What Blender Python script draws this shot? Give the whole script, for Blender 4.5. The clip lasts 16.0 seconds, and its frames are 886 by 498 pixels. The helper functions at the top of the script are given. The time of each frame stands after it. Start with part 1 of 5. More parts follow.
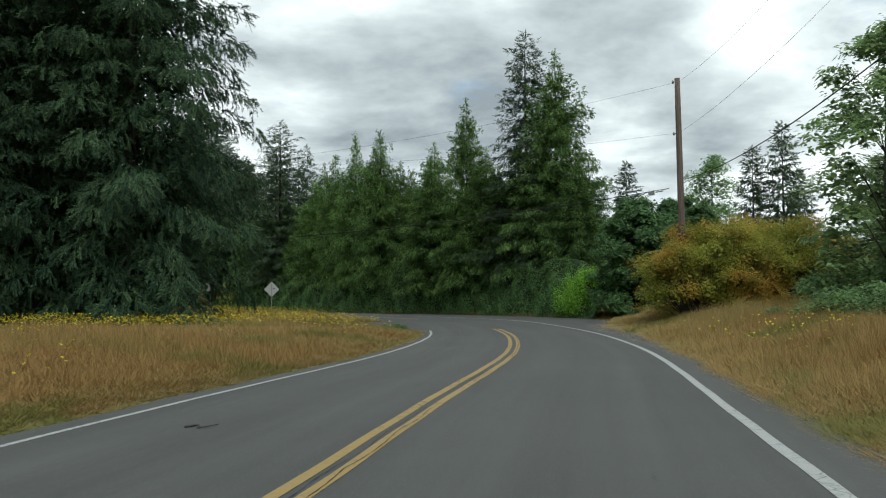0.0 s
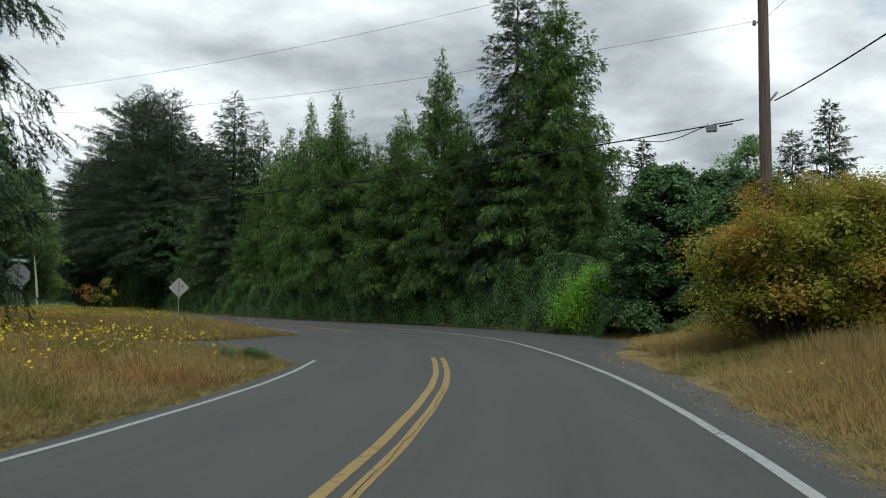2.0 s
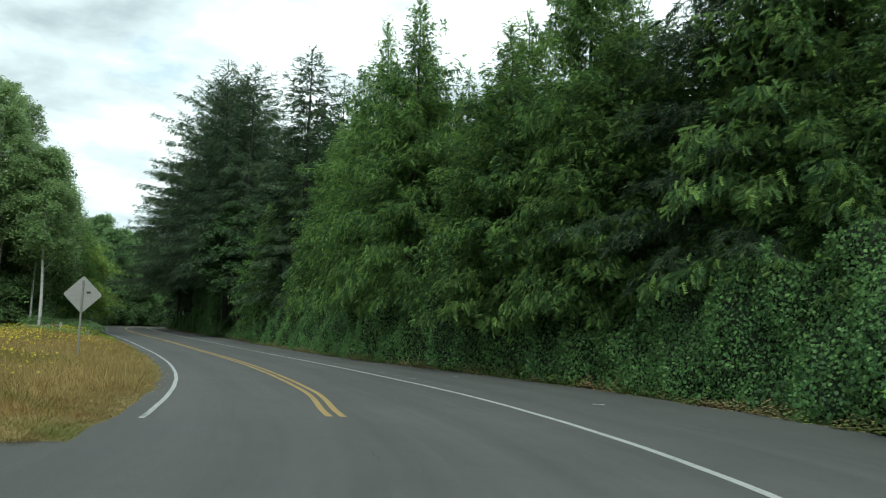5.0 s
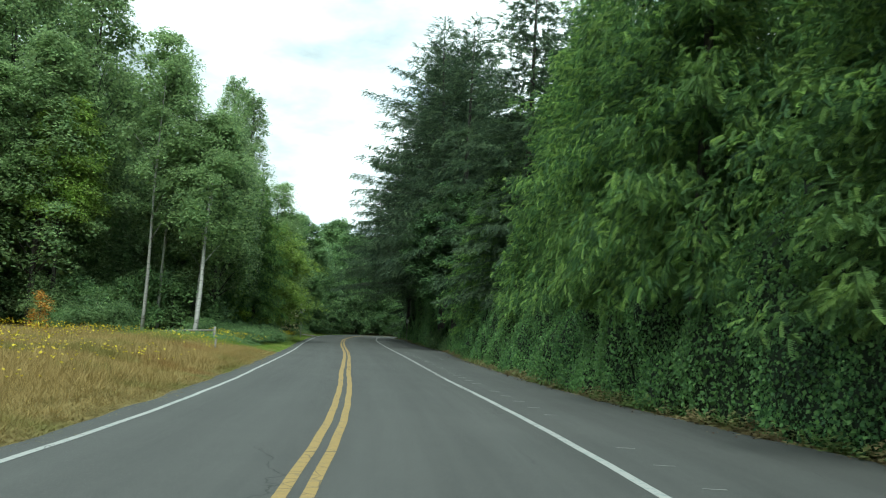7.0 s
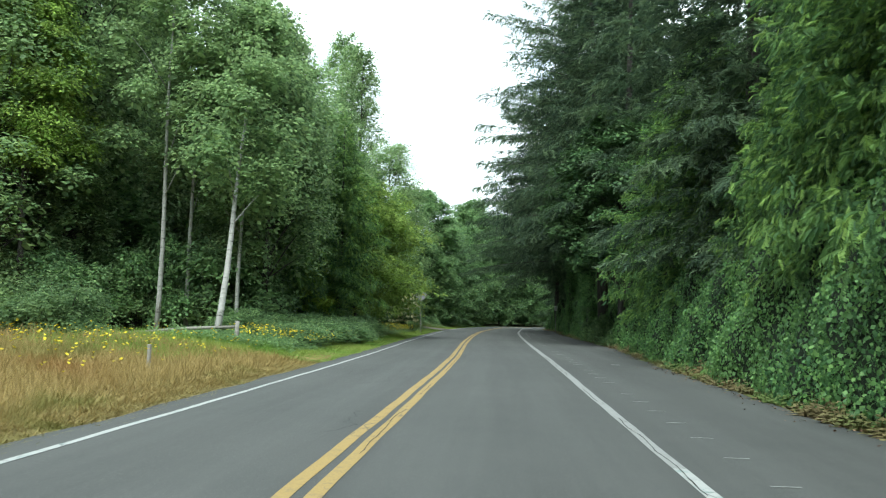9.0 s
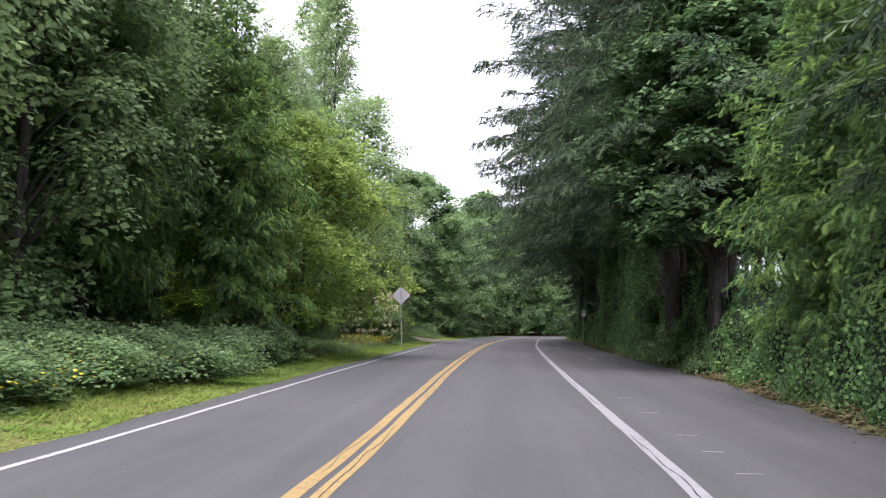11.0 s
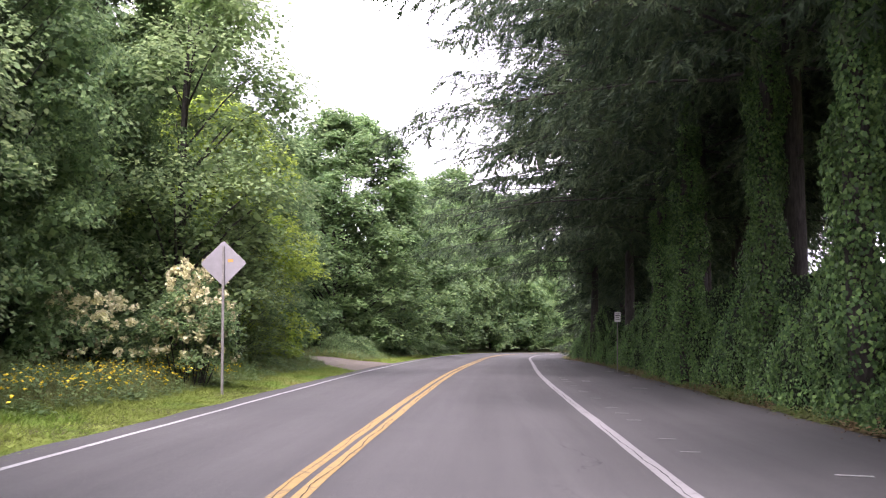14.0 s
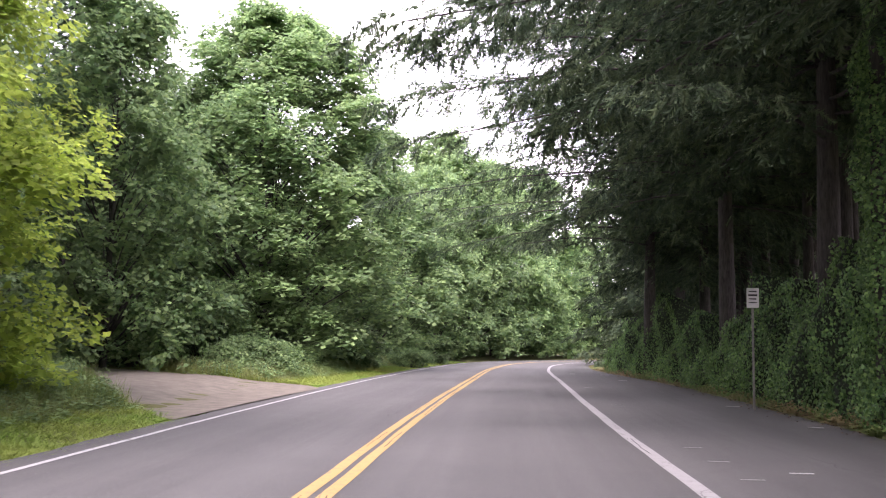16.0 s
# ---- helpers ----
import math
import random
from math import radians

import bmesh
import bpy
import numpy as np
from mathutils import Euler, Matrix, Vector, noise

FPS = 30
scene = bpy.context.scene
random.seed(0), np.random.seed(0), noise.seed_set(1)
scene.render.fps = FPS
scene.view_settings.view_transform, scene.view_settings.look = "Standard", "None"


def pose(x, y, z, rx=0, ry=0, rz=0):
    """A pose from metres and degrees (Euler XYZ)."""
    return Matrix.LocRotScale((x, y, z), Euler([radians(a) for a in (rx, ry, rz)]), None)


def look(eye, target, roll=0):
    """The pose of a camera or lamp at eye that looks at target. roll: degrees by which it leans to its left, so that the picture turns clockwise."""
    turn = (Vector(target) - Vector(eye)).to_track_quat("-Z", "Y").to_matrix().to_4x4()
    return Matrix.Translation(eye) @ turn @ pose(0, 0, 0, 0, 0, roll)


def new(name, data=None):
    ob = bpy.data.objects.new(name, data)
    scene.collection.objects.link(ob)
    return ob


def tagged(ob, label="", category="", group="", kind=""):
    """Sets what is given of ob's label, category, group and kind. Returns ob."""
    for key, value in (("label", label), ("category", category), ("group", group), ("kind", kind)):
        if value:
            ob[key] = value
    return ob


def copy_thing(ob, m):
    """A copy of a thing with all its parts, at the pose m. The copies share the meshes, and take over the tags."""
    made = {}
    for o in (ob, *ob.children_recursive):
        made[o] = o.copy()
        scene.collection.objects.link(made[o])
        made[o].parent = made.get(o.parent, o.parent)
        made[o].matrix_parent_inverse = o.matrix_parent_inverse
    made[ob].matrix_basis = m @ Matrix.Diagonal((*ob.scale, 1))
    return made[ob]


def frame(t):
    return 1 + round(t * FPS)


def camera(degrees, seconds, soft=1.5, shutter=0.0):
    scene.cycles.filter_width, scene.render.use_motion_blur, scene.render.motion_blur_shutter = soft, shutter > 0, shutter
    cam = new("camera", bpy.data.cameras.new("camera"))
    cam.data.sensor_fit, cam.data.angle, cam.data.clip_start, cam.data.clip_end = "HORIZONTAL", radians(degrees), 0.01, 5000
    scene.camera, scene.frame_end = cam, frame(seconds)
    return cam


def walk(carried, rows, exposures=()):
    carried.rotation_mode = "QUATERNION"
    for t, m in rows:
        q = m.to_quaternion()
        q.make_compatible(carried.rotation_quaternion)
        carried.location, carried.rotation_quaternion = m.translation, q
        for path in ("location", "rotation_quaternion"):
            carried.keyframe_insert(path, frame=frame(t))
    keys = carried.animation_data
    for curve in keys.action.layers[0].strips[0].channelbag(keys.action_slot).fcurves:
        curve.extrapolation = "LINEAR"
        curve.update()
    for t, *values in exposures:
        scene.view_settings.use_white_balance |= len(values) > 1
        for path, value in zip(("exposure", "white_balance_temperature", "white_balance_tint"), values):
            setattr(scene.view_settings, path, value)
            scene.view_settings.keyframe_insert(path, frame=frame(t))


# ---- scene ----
cam = camera(53.7, 16.0, soft=1.1, shutter=0.1)
PATH = [
    (0.0, (-0.048, -0.163, 1.406), (-0.051, 1.834, 1.517), -0.40),
    (0.5, (0.517, 3.859, 1.453), (0.538, 5.856, 1.564), -0.30),
    (1.0, (1.195, 7.916, 1.442), (1.226, 9.912, 1.555), 0.02),
    (1.5, (1.871, 12.069, 1.420), (1.890, 14.066, 1.531), 0.48),
    (2.0, (2.462, 16.327, 1.384), (2.450, 18.323, 1.509), 0.75),
    (2.5, (2.953, 20.679, 1.373), (2.896, 22.673, 1.505), 0.95),
    (3.0, (3.373, 25.085, 1.377), (3.261, 27.078, 1.513), 1.32),
    (3.2, (3.503, 26.851, 1.373), (3.375, 28.842, 1.512), 1.50),
    (5.3, (1.957, 46.246, 1.443), (1.504, 48.183, 1.646), 3.02),
    (5.5, (1.603, 48.139, 1.442), (1.073, 50.057, 1.652), 3.35),
    (6.0, (0.539, 52.845, 1.448), (-0.098, 54.728, 1.669), 3.47),
    (6.5, (-0.804, 57.419, 1.464), (-1.580, 59.250, 1.675), 3.48),
    (7.0, (-2.517, 61.918, 1.449), (-3.401, 63.702, 1.640), 3.69),
    (7.5, (-4.533, 66.407, 1.442), (-5.552, 68.120, 1.609), 3.53),
    (8.0, (-6.872, 70.928, 1.420), (-7.980, 72.586, 1.574), 2.96),
    (8.5, (-9.384, 75.309, 1.371), (-10.531, 76.940, 1.523), 2.47),
    (9.0, (-11.970, 79.639, 1.353), (-13.139, 81.255, 1.508), 1.91),
    (9.2, (-13.004, 81.373, 1.346), (-14.178, 82.985, 1.501), 1.80),
    (11.3, (-24.402, 99.688, 1.400), (-25.599, 101.281, 1.575), 1.61),
    (11.5, (-25.535, 101.440, 1.404), (-26.735, 103.031, 1.579), 1.63),
    (12.0, (-28.374, 105.825, 1.404), (-29.565, 107.422, 1.580), 1.52),
    (12.5, (-31.178, 110.200, 1.381), (-32.361, 111.803, 1.559), 1.47),
    (13.0, (-33.968, 114.547, 1.392), (-35.127, 116.166, 1.586), 1.42),
    (13.5, (-36.751, 118.939, 1.401), (-37.898, 120.564, 1.606), 1.38),
    (14.0, (-39.619, 123.386, 1.393), (-40.765, 125.011, 1.599), 1.27),
    (14.5, (-42.558, 127.930, 1.394), (-43.712, 129.551, 1.604), 1.26),
    (15.0, (-45.500, 132.540, 1.390), (-46.657, 134.157, 1.602), 0.98),
    (15.5, (-48.420, 137.203, 1.399), (-49.577, 138.820, 1.614), 0.92),
    (16.0, (-51.326, 141.881, 1.417), (-52.471, 143.507, 1.634), 1.14),
]
# stops, kelvin and tint as the clip's camera adapts to the shade of the wood
LOOK = [(0.0, 0.46, 6250, -1), (2.5, 0.28, 6250, 3), (4.2, 0.7, 6150, -2), (6.0, 1.1, 6050, -12), (9.0, 1.8, 5980, -5), (11.5, 2.32, 6180, 32), (14.0, 2.8, 6350, 38), (16.0, 3.1, 6480, 38)]
walk(cam, [(t, look(eye, target, roll)) for t, eye, target, roll in PATH], LOOK)

# ---- sky and sun ----
SUN_EL, SUN_AZ = radians(54), radians(168)
world = bpy.data.worlds.new("overcast_sky")
scene.world = world
world.use_nodes = True
W = world.node_tree
W.nodes.clear()


def wn(kind, **kw):
    n = W.nodes.new(kind)
    for k, v in kw.items():
        n.inputs[k].default_value = v
    return n


def build_world():
    L = W.links.new
    sky = W.nodes.new("ShaderNodeTexSky")
    sky.sky_type = 'NISHITA'
    sky.sun_disc = False
    sky.sun_elevation, sky.sun_rotation = SUN_EL, SUN_AZ
    blue = W.nodes.new("ShaderNodeVectorMath")
    blue.operation = 'SCALE'
    blue.inputs["Scale"].default_value = 0.12
    L(sky.outputs[0], blue.inputs[0])
    tc = W.nodes.new("ShaderNodeTexCoord")
    sep = W.nodes.new("ShaderNodeSeparateXYZ")
    L(tc.outputs["Generated"], sep.inputs[0])
    up = W.nodes.new("ShaderNodeMath")
    up.operation = 'MAXIMUM'
    up.inputs[1].default_value = 0.0
    L(sep.outputs["Z"], up.inputs[0])
    lift = W.nodes.new("ShaderNodeMath")
    lift.operation = 'ADD'
    lift.inputs[1].default_value = 0.22
    L(up.outputs[0], lift.inputs[0])
    flat = W.nodes.new("ShaderNodeVectorMath")
    flat.operation = 'DIVIDE'
    both = W.nodes.new("ShaderNodeCombineXYZ")
    for i in range(3):
        L(lift.outputs[0], both.inputs[i])
    L(tc.outputs["Generated"], flat.inputs[0])
    L(both.outputs[0], flat.inputs[1])
    big = wn("ShaderNodeTexNoise", Scale=1.15, Detail=9.0, Roughness=0.52, Distortion=0.25)
    small = wn("ShaderNodeTexNoise", Scale=3.1, Detail=8.0, Roughness=0.55, Distortion=0.2)
    for n in (big, small):
        L(flat.outputs[0], n.inputs["Vector"])
    tone = W.nodes.new("ShaderNodeValToRGB")
    e = tone.color_ramp.elements
    e[0].position, e[0].color = 0.38, (0.30, 0.325, 0.36, 1)
    e[1].position, e[1].color = 0.62, (1.08, 1.09, 1.11, 1)
    m = tone.color_ramp.elements.new(0.5)
    m.color = (0.62, 0.645, 0.68, 1)
    mixn = W.nodes.new("ShaderNodeMath")
    mixn.operation = 'MULTIPLY_ADD'
    mixn.inputs[1].default_value = 0.35
    half = W.nodes.new("ShaderNodeMath")
    half.operation = 'MULTIPLY'
    half.inputs[1].default_value = 0.65
    L(big.outputs[0], half.inputs[0])
    L(small.outputs[0], mixn.inputs[0])
    L(half.outputs[0], mixn.inputs[2])
    L(mixn.outputs[0], tone.inputs[0])
    gap = W.nodes.new("ShaderNodeValToRGB")
    g = gap.color_ramp.elements
    g[0].position, g[0].color = 0.61, (0, 0, 0, 1)
    g[1].position, g[1].color = 0.70, (0.35, 0.35, 0.35, 1)
    third = wn("ShaderNodeTexNoise", Scale=2.0, Detail=7.0, Roughness=0.6)
    off = W.nodes.new("ShaderNodeVectorMath")
    off.inputs[1].default_value = (7.3, 2.1, 4.4)
    L(flat.outputs[0], off.inputs[0])
    L(off.outputs[0], third.inputs["Vector"])
    L(third.outputs[0], gap.inputs[0])
    mix = W.nodes.new("ShaderNodeMix")
    mix.data_type = 'RGBA'
    L(gap.outputs[0], mix.inputs[0])
    L(tone.outputs[0], mix.inputs[6])
    L(blue.outputs[0], mix.inputs[7])
    bg = wn("ShaderNodeBackground", Strength=0.86)
    L(mix.outputs[2], bg.inputs[0])
    out = W.nodes.new("ShaderNodeOutputWorld")
    L(bg.outputs[0], out.inputs[0])


build_world()
sun_data = bpy.data.lights.new("sun", 'SUN')
sun_data.energy, sun_data.angle, sun_data.color = 1.35, radians(28), (1.0, 0.97, 0.92)
sun = new("sun", sun_data)
sun.matrix_world = pose(0, 0, 60, 90 - math.degrees(SUN_EL), 0, 180 - math.degrees(SUN_AZ))

# ---- materials ----


class Mat:
    """A node material with a Principled surface, built step by step."""

    def __init__(self, name, rough=0.8, metal=0.0, spec=0.3):
        self.m = bpy.data.materials.new(name)
        self.m.use_nodes = True
        self.t = self.m.node_tree
        self.b = self.t.nodes["Principled BSDF"]
        self.b.inputs["Roughness"].default_value = rough
        self.b.inputs["Metallic"].default_value = metal
        self.b.inputs["Specular IOR Level"].default_value = spec
        self.tc = self.t.nodes.new("ShaderNodeTexCoord")
        self.co = self.tc.outputs["Object"]

    def node(self, kind, **kw):
        n = self.t.nodes.new(kind)
        for k, v in kw.items():
            n.inputs[k].default_value = v
        return n

    def link(self, a, b):
        self.t.links.new(a, b)

    def noise(self, scale, detail=5.0, rough=0.55, stretch=None, distortion=0.0):
        n = self.node("ShaderNodeTexNoise", Scale=scale, Detail=detail, Roughness=rough, Distortion=distortion)
        src = self.co
        if stretch:
            mp = self.node("ShaderNodeMapping")
            mp.inputs["Scale"].default_value = stretch
            self.link(src, mp.inputs[0])
            src = mp.outputs[0]
        self.link(src, n.inputs["Vector"])
        return n.outputs[0]

    def voronoi(self, scale, feature='F1', out=0):
        n = self.node("ShaderNodeTexVoronoi", Scale=scale)
        n.feature = feature
        self.link(self.co, n.inputs["Vector"])
        return n.outputs[out]

    def random(self):
        return self.node("ShaderNodeNewGeometry").outputs["Random Per Island"]

    def per_object(self):
        return self.node("ShaderNodeObjectInfo").outputs["Random"]

    def ramp(self, src, *stops):
        r = self.node("ShaderNodeValToRGB")
        el = r.color_ramp.elements
        while len(el) < len(stops):
            el.new(0.5)
        for e, (p, c) in zip(el, stops):
            e.position = p
            e.color = (c, c, c, 1) if isinstance(c, (int, float)) else (*c, 1)
        self.link(src, r.inputs[0])
        return r.outputs[0]

    def math(self, op, *src):
        n = self.node("ShaderNodeMath")
        n.operation = op
        for i, v in enumerate(src):
            if isinstance(v, (int, float)):
                n.inputs[i].default_value = v
            else:
                self.link(v, n.inputs[i])
        return n.outputs[0]

    def mix(self, fac, a, b, mode='MIX'):
        n = self.node("ShaderNodeMix")
        n.data_type, n.blend_type = 'RGBA', mode
        for src, i in ((fac, 0), (a, 6), (b, 7)):
            if isinstance(src, (int, float)):
                n.inputs[i].default_value = src if i == 0 else (src, src, src, 1)
            elif isinstance(src, tuple):
                n.inputs[i].default_value = (*src, 1)
            else:
                self.link(src, n.inputs[i])
        return n.outputs[2]

    def color(self, src):
        if isinstance(src, tuple):
            self.b.inputs["Base Color"].default_value = (*src, 1)
        else:
            self.link(src, self.b.inputs["Base Color"])
        self.col = src
        return self

    def rough(self, src):
        self.link(src, self.b.inputs["Roughness"])
        return self

    def bump(self, src, strength=0.4, dist=0.02):
        n = self.node("ShaderNodeBump", Strength=strength, Distance=dist)
        self.link(src, n.inputs["Height"])
        self.link(n.outputs[0], self.b.inputs["Normal"])
        return self

    def leafy(self, amount=0.3):
        """Lets part of the light through, as thin leaves do."""
        tr = self.node("ShaderNodeBsdfTranslucent")
        self.link(self.col, tr.inputs[0])
        mx = self.node("ShaderNodeMixShader")
        mx.inputs[0].default_value = amount
        self.link(self.b.outputs[0], mx.inputs[1])
        self.link(tr.outputs[0], mx.inputs[2])
        self.link(mx.outputs[0], self.t.nodes["Material Output"].inputs[0])
        return self


def foliage(name, dark, mid, light, patch=0.5, through_light=0.3, rough=0.55, tip=None):
    """Leaves or sprays, each with its own tone, with lighter young growth in clumps."""
    m = Mat(name, rough=rough, spec=0.18)
    if mid[1] > 1.25 * mid[0]:
        dark, mid, light = ((a * 1.08, b * 1.08, c_ * 1.22) for a, b, c_ in (dark, mid, light))
    c = m.ramp(m.random(), (0.0, dark), (0.5, mid), (1.0, light))
    young = m.ramp(m.noise(patch * 2.4, 4.0, 0.6), (0.36, 0.74), (0.50, 1.0), (0.66, 1.38))
    c = m.mix(1.0, c, young, 'MULTIPLY')
    c = m.mix(m.ramp(m.noise(patch * 0.5, 2.0), (0.40, 0.0), (0.65, 0.30)), c, light)
    if tip:
        c = m.mix(m.ramp(m.noise(patch * 1.7, 4.0), (0.46, 0.0), (0.60, 0.85)), c, tip)
    shade = m.ramp(m.per_object(), (0.0, 0.82), (1.0, 1.18))
    c = m.mix(1.0, c, shade, 'MULTIPLY')
    return m.color(c).leafy(through_light).m


def asphalt_material():
    m = Mat("asphalt", rough=0.85, spec=0.25)
    fine = m.noise(160.0, 3.0, 0.7)
    mid = m.noise(1.3, 5.0)
    long_ = m.noise(0.16, 4.0)
    c = m.ramp(fine, (0.3, (0.046, 0.047, 0.046)), (0.72, (0.101, 0.102, 0.099)))
    c = m.mix(m.ramp(mid, (0.35, 0.0), (0.75, 0.35)), c, (0.056, 0.058, 0.057))
    c = m.mix(m.ramp(long_, (0.4, 0.0), (0.7, 0.4)), c, (0.095, 0.094, 0.091))
    cr = m.voronoi(0.55, 'DISTANCE_TO_EDGE')
    where = m.ramp(m.noise(0.12, 3.0), (0.56, 0.0), (0.66, 0.75))
    line = m.ramp(cr, (0.0, 1.0), (0.008, 0.0))
    c = m.mix(m.mix(1.0, line, where, 'MULTIPLY'), c, (0.05, 0.05, 0.05))
    # wheel tracks polished lighter, lane middles darker, by the offset from the centre line
    uv = m.node("ShaderNodeUVMap")
    uv.uv_map = "offset"
    sep = m.node("ShaderNodeSeparateXYZ")
    m.link(uv.outputs[0], sep.inputs[0])
    wave = m.math('COSINE', m.math('MULTIPLY', m.math('SUBTRACT', m.math('ABSOLUTE', sep.outputs[0]), 0.95), 3.93))
    c = m.mix(1.0, c, m.ramp(m.math('MULTIPLY_ADD', wave, 0.35, m.noise(0.5, 4.0)), (0.15, 0.94), (0.9, 1.05)), 'MULTIPLY')
    # long streaks worn along the lanes, and scattered pale aggregate
    flow = m.node("ShaderNodeMapping")
    flow.inputs["Scale"].default_value = (3.2, 0.10, 1.0)
    m.link(uv.outputs[0], flow.inputs[0])
    streak = m.node("ShaderNodeTexNoise", Scale=1.0, Detail=6.0, Roughness=0.62)
    m.link(flow.outputs[0], streak.inputs["Vector"])
    c = m.mix(1.0, c, m.ramp(streak.outputs[0], (0.32, 0.91), (0.5, 1.0), (0.68, 1.09)), 'MULTIPLY')
    c = m.mix(m.ramp(m.voronoi(34.0), (0.10, 0.55), (0.24, 0.0)), c, (0.17, 0.17, 0.16))
    c = m.mix(m.ramp(m.noise(26.0, 3.0, 0.7), (0.60, 0.0), (0.74, 0.6)), c, (0.036, 0.036, 0.036))
    # a few long tar-filled cracks
    wob = m.math('MULTIPLY_ADD', m.noise(0.35, 5.0), 2.4, sep.outputs[0])
    seam = m.math('ABSOLUTE', m.math('SUBTRACT', m.math('FRACT', m.math('MULTIPLY', wob, 0.31)), 0.5))
    seam = m.mix(1.0, m.ramp(seam, (0.0, 1.0), (0.004, 0.0)), m.ramp(m.noise(0.2, 2.0), (0.52, 0.0), (0.58, 0.9)), 'MULTIPLY')
    c = m.mix(seam, c, (0.028, 0.028, 0.028))
    m.color(c).bump(fine, 0.35, 0.006)
    return m.m


def paint_material(name, col, worn):
    """Road paint with tar cracks, chips and thin patches."""
    m = Mat(name, rough=0.75, spec=0.25)
    n = m.noise(7.0, 7.0, 0.75)
    n2 = m.noise(0.7, 4.0)
    c = m.mix(m.ramp(m.noise(45.0, 3.0), (0.35, 0.0), (0.7, 0.5)), col, tuple(v * 0.66 for v in col))
    wear = m.mix(1.0, m.ramp(n, (0.52, 0.0), (0.62, 1.0)), m.ramp(n2, (0.38, 0.2), (0.66, 1.0)), 'MULTIPLY')
    c = m.mix(wear, c, worn)
    crack = m.ramp(m.voronoi(2.6, 'DISTANCE_TO_EDGE'), (0.0, 1.0), (0.022, 0.0))
    where = m.ramp(m.noise(0.33, 3.0), (0.46, 0.0), (0.58, 0.9))
    c = m.mix(m.mix(1.0, crack, where, 'MULTIPLY'), c, (0.05, 0.05, 0.048))
    m.color(c).bump(n, 0.3, 0.004)
    return m.m


def ground_material():
    m = Mat("dry_meadow_soil", rough=0.95, spec=0.1)
    a = m.noise(0.25, 5.0)
    b = m.noise(3.0, 6.0, 0.65)
    c = m.ramp(b, (0.25, (0.10, 0.075, 0.035)), (0.5, (0.24, 0.17, 0.07)), (0.75, (0.34, 0.26, 0.11)))
    c = m.mix(m.ramp(a, (0.42, 0.0), (0.6, 0.7)), c, (0.13, 0.13, 0.045))
    # leaf mould and moss where the wood begins
    sep = m.node("ShaderNodeSeparateXYZ")
    m.link(m.co, sep.inputs[0])
    wood = m.ramp(m.math('MULTIPLY_ADD', a, 0.1, m.math('MULTIPLY', sep.outputs[1], 0.005)), (0.55, 0.0), (0.60, 0.9))
    c = m.mix(wood, c, m.ramp(b, (0.3, (0.045, 0.05, 0.022)), (0.6, (0.085, 0.10, 0.035)), (0.8, (0.13, 0.11, 0.055))))
    m.color(c).bump(b, 0.8, 0.05)
    return m.m


def bark_material(name, dark, light, stretch=(6, 6, 1.0)):
    m = Mat(name, rough=0.9, spec=0.2)
    n = m.noise(3.0, 6.0, 0.65, stretch)
    c = m.ramp(n, (0.3, dark), (0.7, light))
    m.color(c).bump(n, 0.8, 0.03)
    return m.m


def birch_bark():
    m = Mat("pale_birch_bark", rough=0.75, spec=0.2)
    bands = m.noise(1.2, 5.0, 0.6, (1.5, 1.5, 6.0))
    c = m.ramp(bands, (0.3, (0.05, 0.045, 0.04)), (0.40, (0.26, 0.255, 0.24)), (0.8, (0.38, 0.375, 0.35)))
    m.color(c).bump(bands, 0.4, 0.01)
    return m.m


def plain(name, col, rough=0.6, metal=0.0, var=0.25, scale=8.0, bump=0.1):
    m = Mat(name, rough=rough, metal=metal)
    n = m.noise(scale, 5.0, 0.6)
    m.color(m.mix(m.ramp(n, (0.3, 0.0), (0.75, 1.0)), col, tuple(v * (1 - var) for v in col)))
    m.bump(n, bump, 0.005)
    return m.m


def grass_material(name, straw, rust, green, amount_rust, amount_green, redder=0.0):
    m = Mat(name, rough=0.75, spec=0.15)
    c = m.ramp(m.random(), (0.0, tuple(v * 0.7 for v in straw)), (0.6, straw), (1.0, tuple(min(1, v * 1.25) for v in straw)))
    c = m.mix(m.ramp(m.noise(0.22, 4.0), (0.62 - amount_rust, 0.0), (0.75 - amount_rust, 0.85)), c, rust)
    if redder:
        # sorrel and rust-red seed heads thicken towards the start of the meadow
        sep = m.node("ShaderNodeSeparateXYZ")
        m.link(m.co, sep.inputs[0])
        where = m.ramp(m.math('MULTIPLY_ADD', m.noise(0.3, 4.0), 0.6, m.math('MULTIPLY', sep.outputs[1], -0.01)), (-0.45, 0.0), (0.05, redder))
        where = m.mix(1.0, where, m.ramp(m.math('MULTIPLY_ADD', sep.outputs[0], 0.05, 0.5), (0.52, 1.0), (0.68, 0.75)), 'MULTIPLY')
        c = m.mix(where, c, m.ramp(m.random(), (0.0, tuple(v * 0.7 for v in rust)), (1.0, tuple(v * 1.4 for v in rust))))
    mp = m.noise(0.35, 4.0, 0.5, (1.0, 1.0, 1.0), 0.6)
    c = m.mix(m.ramp(mp, (0.70 - amount_green, 0.0), (0.80 - amount_green, 0.8)), c, green)
    return m.color(c).leafy(0.25).m


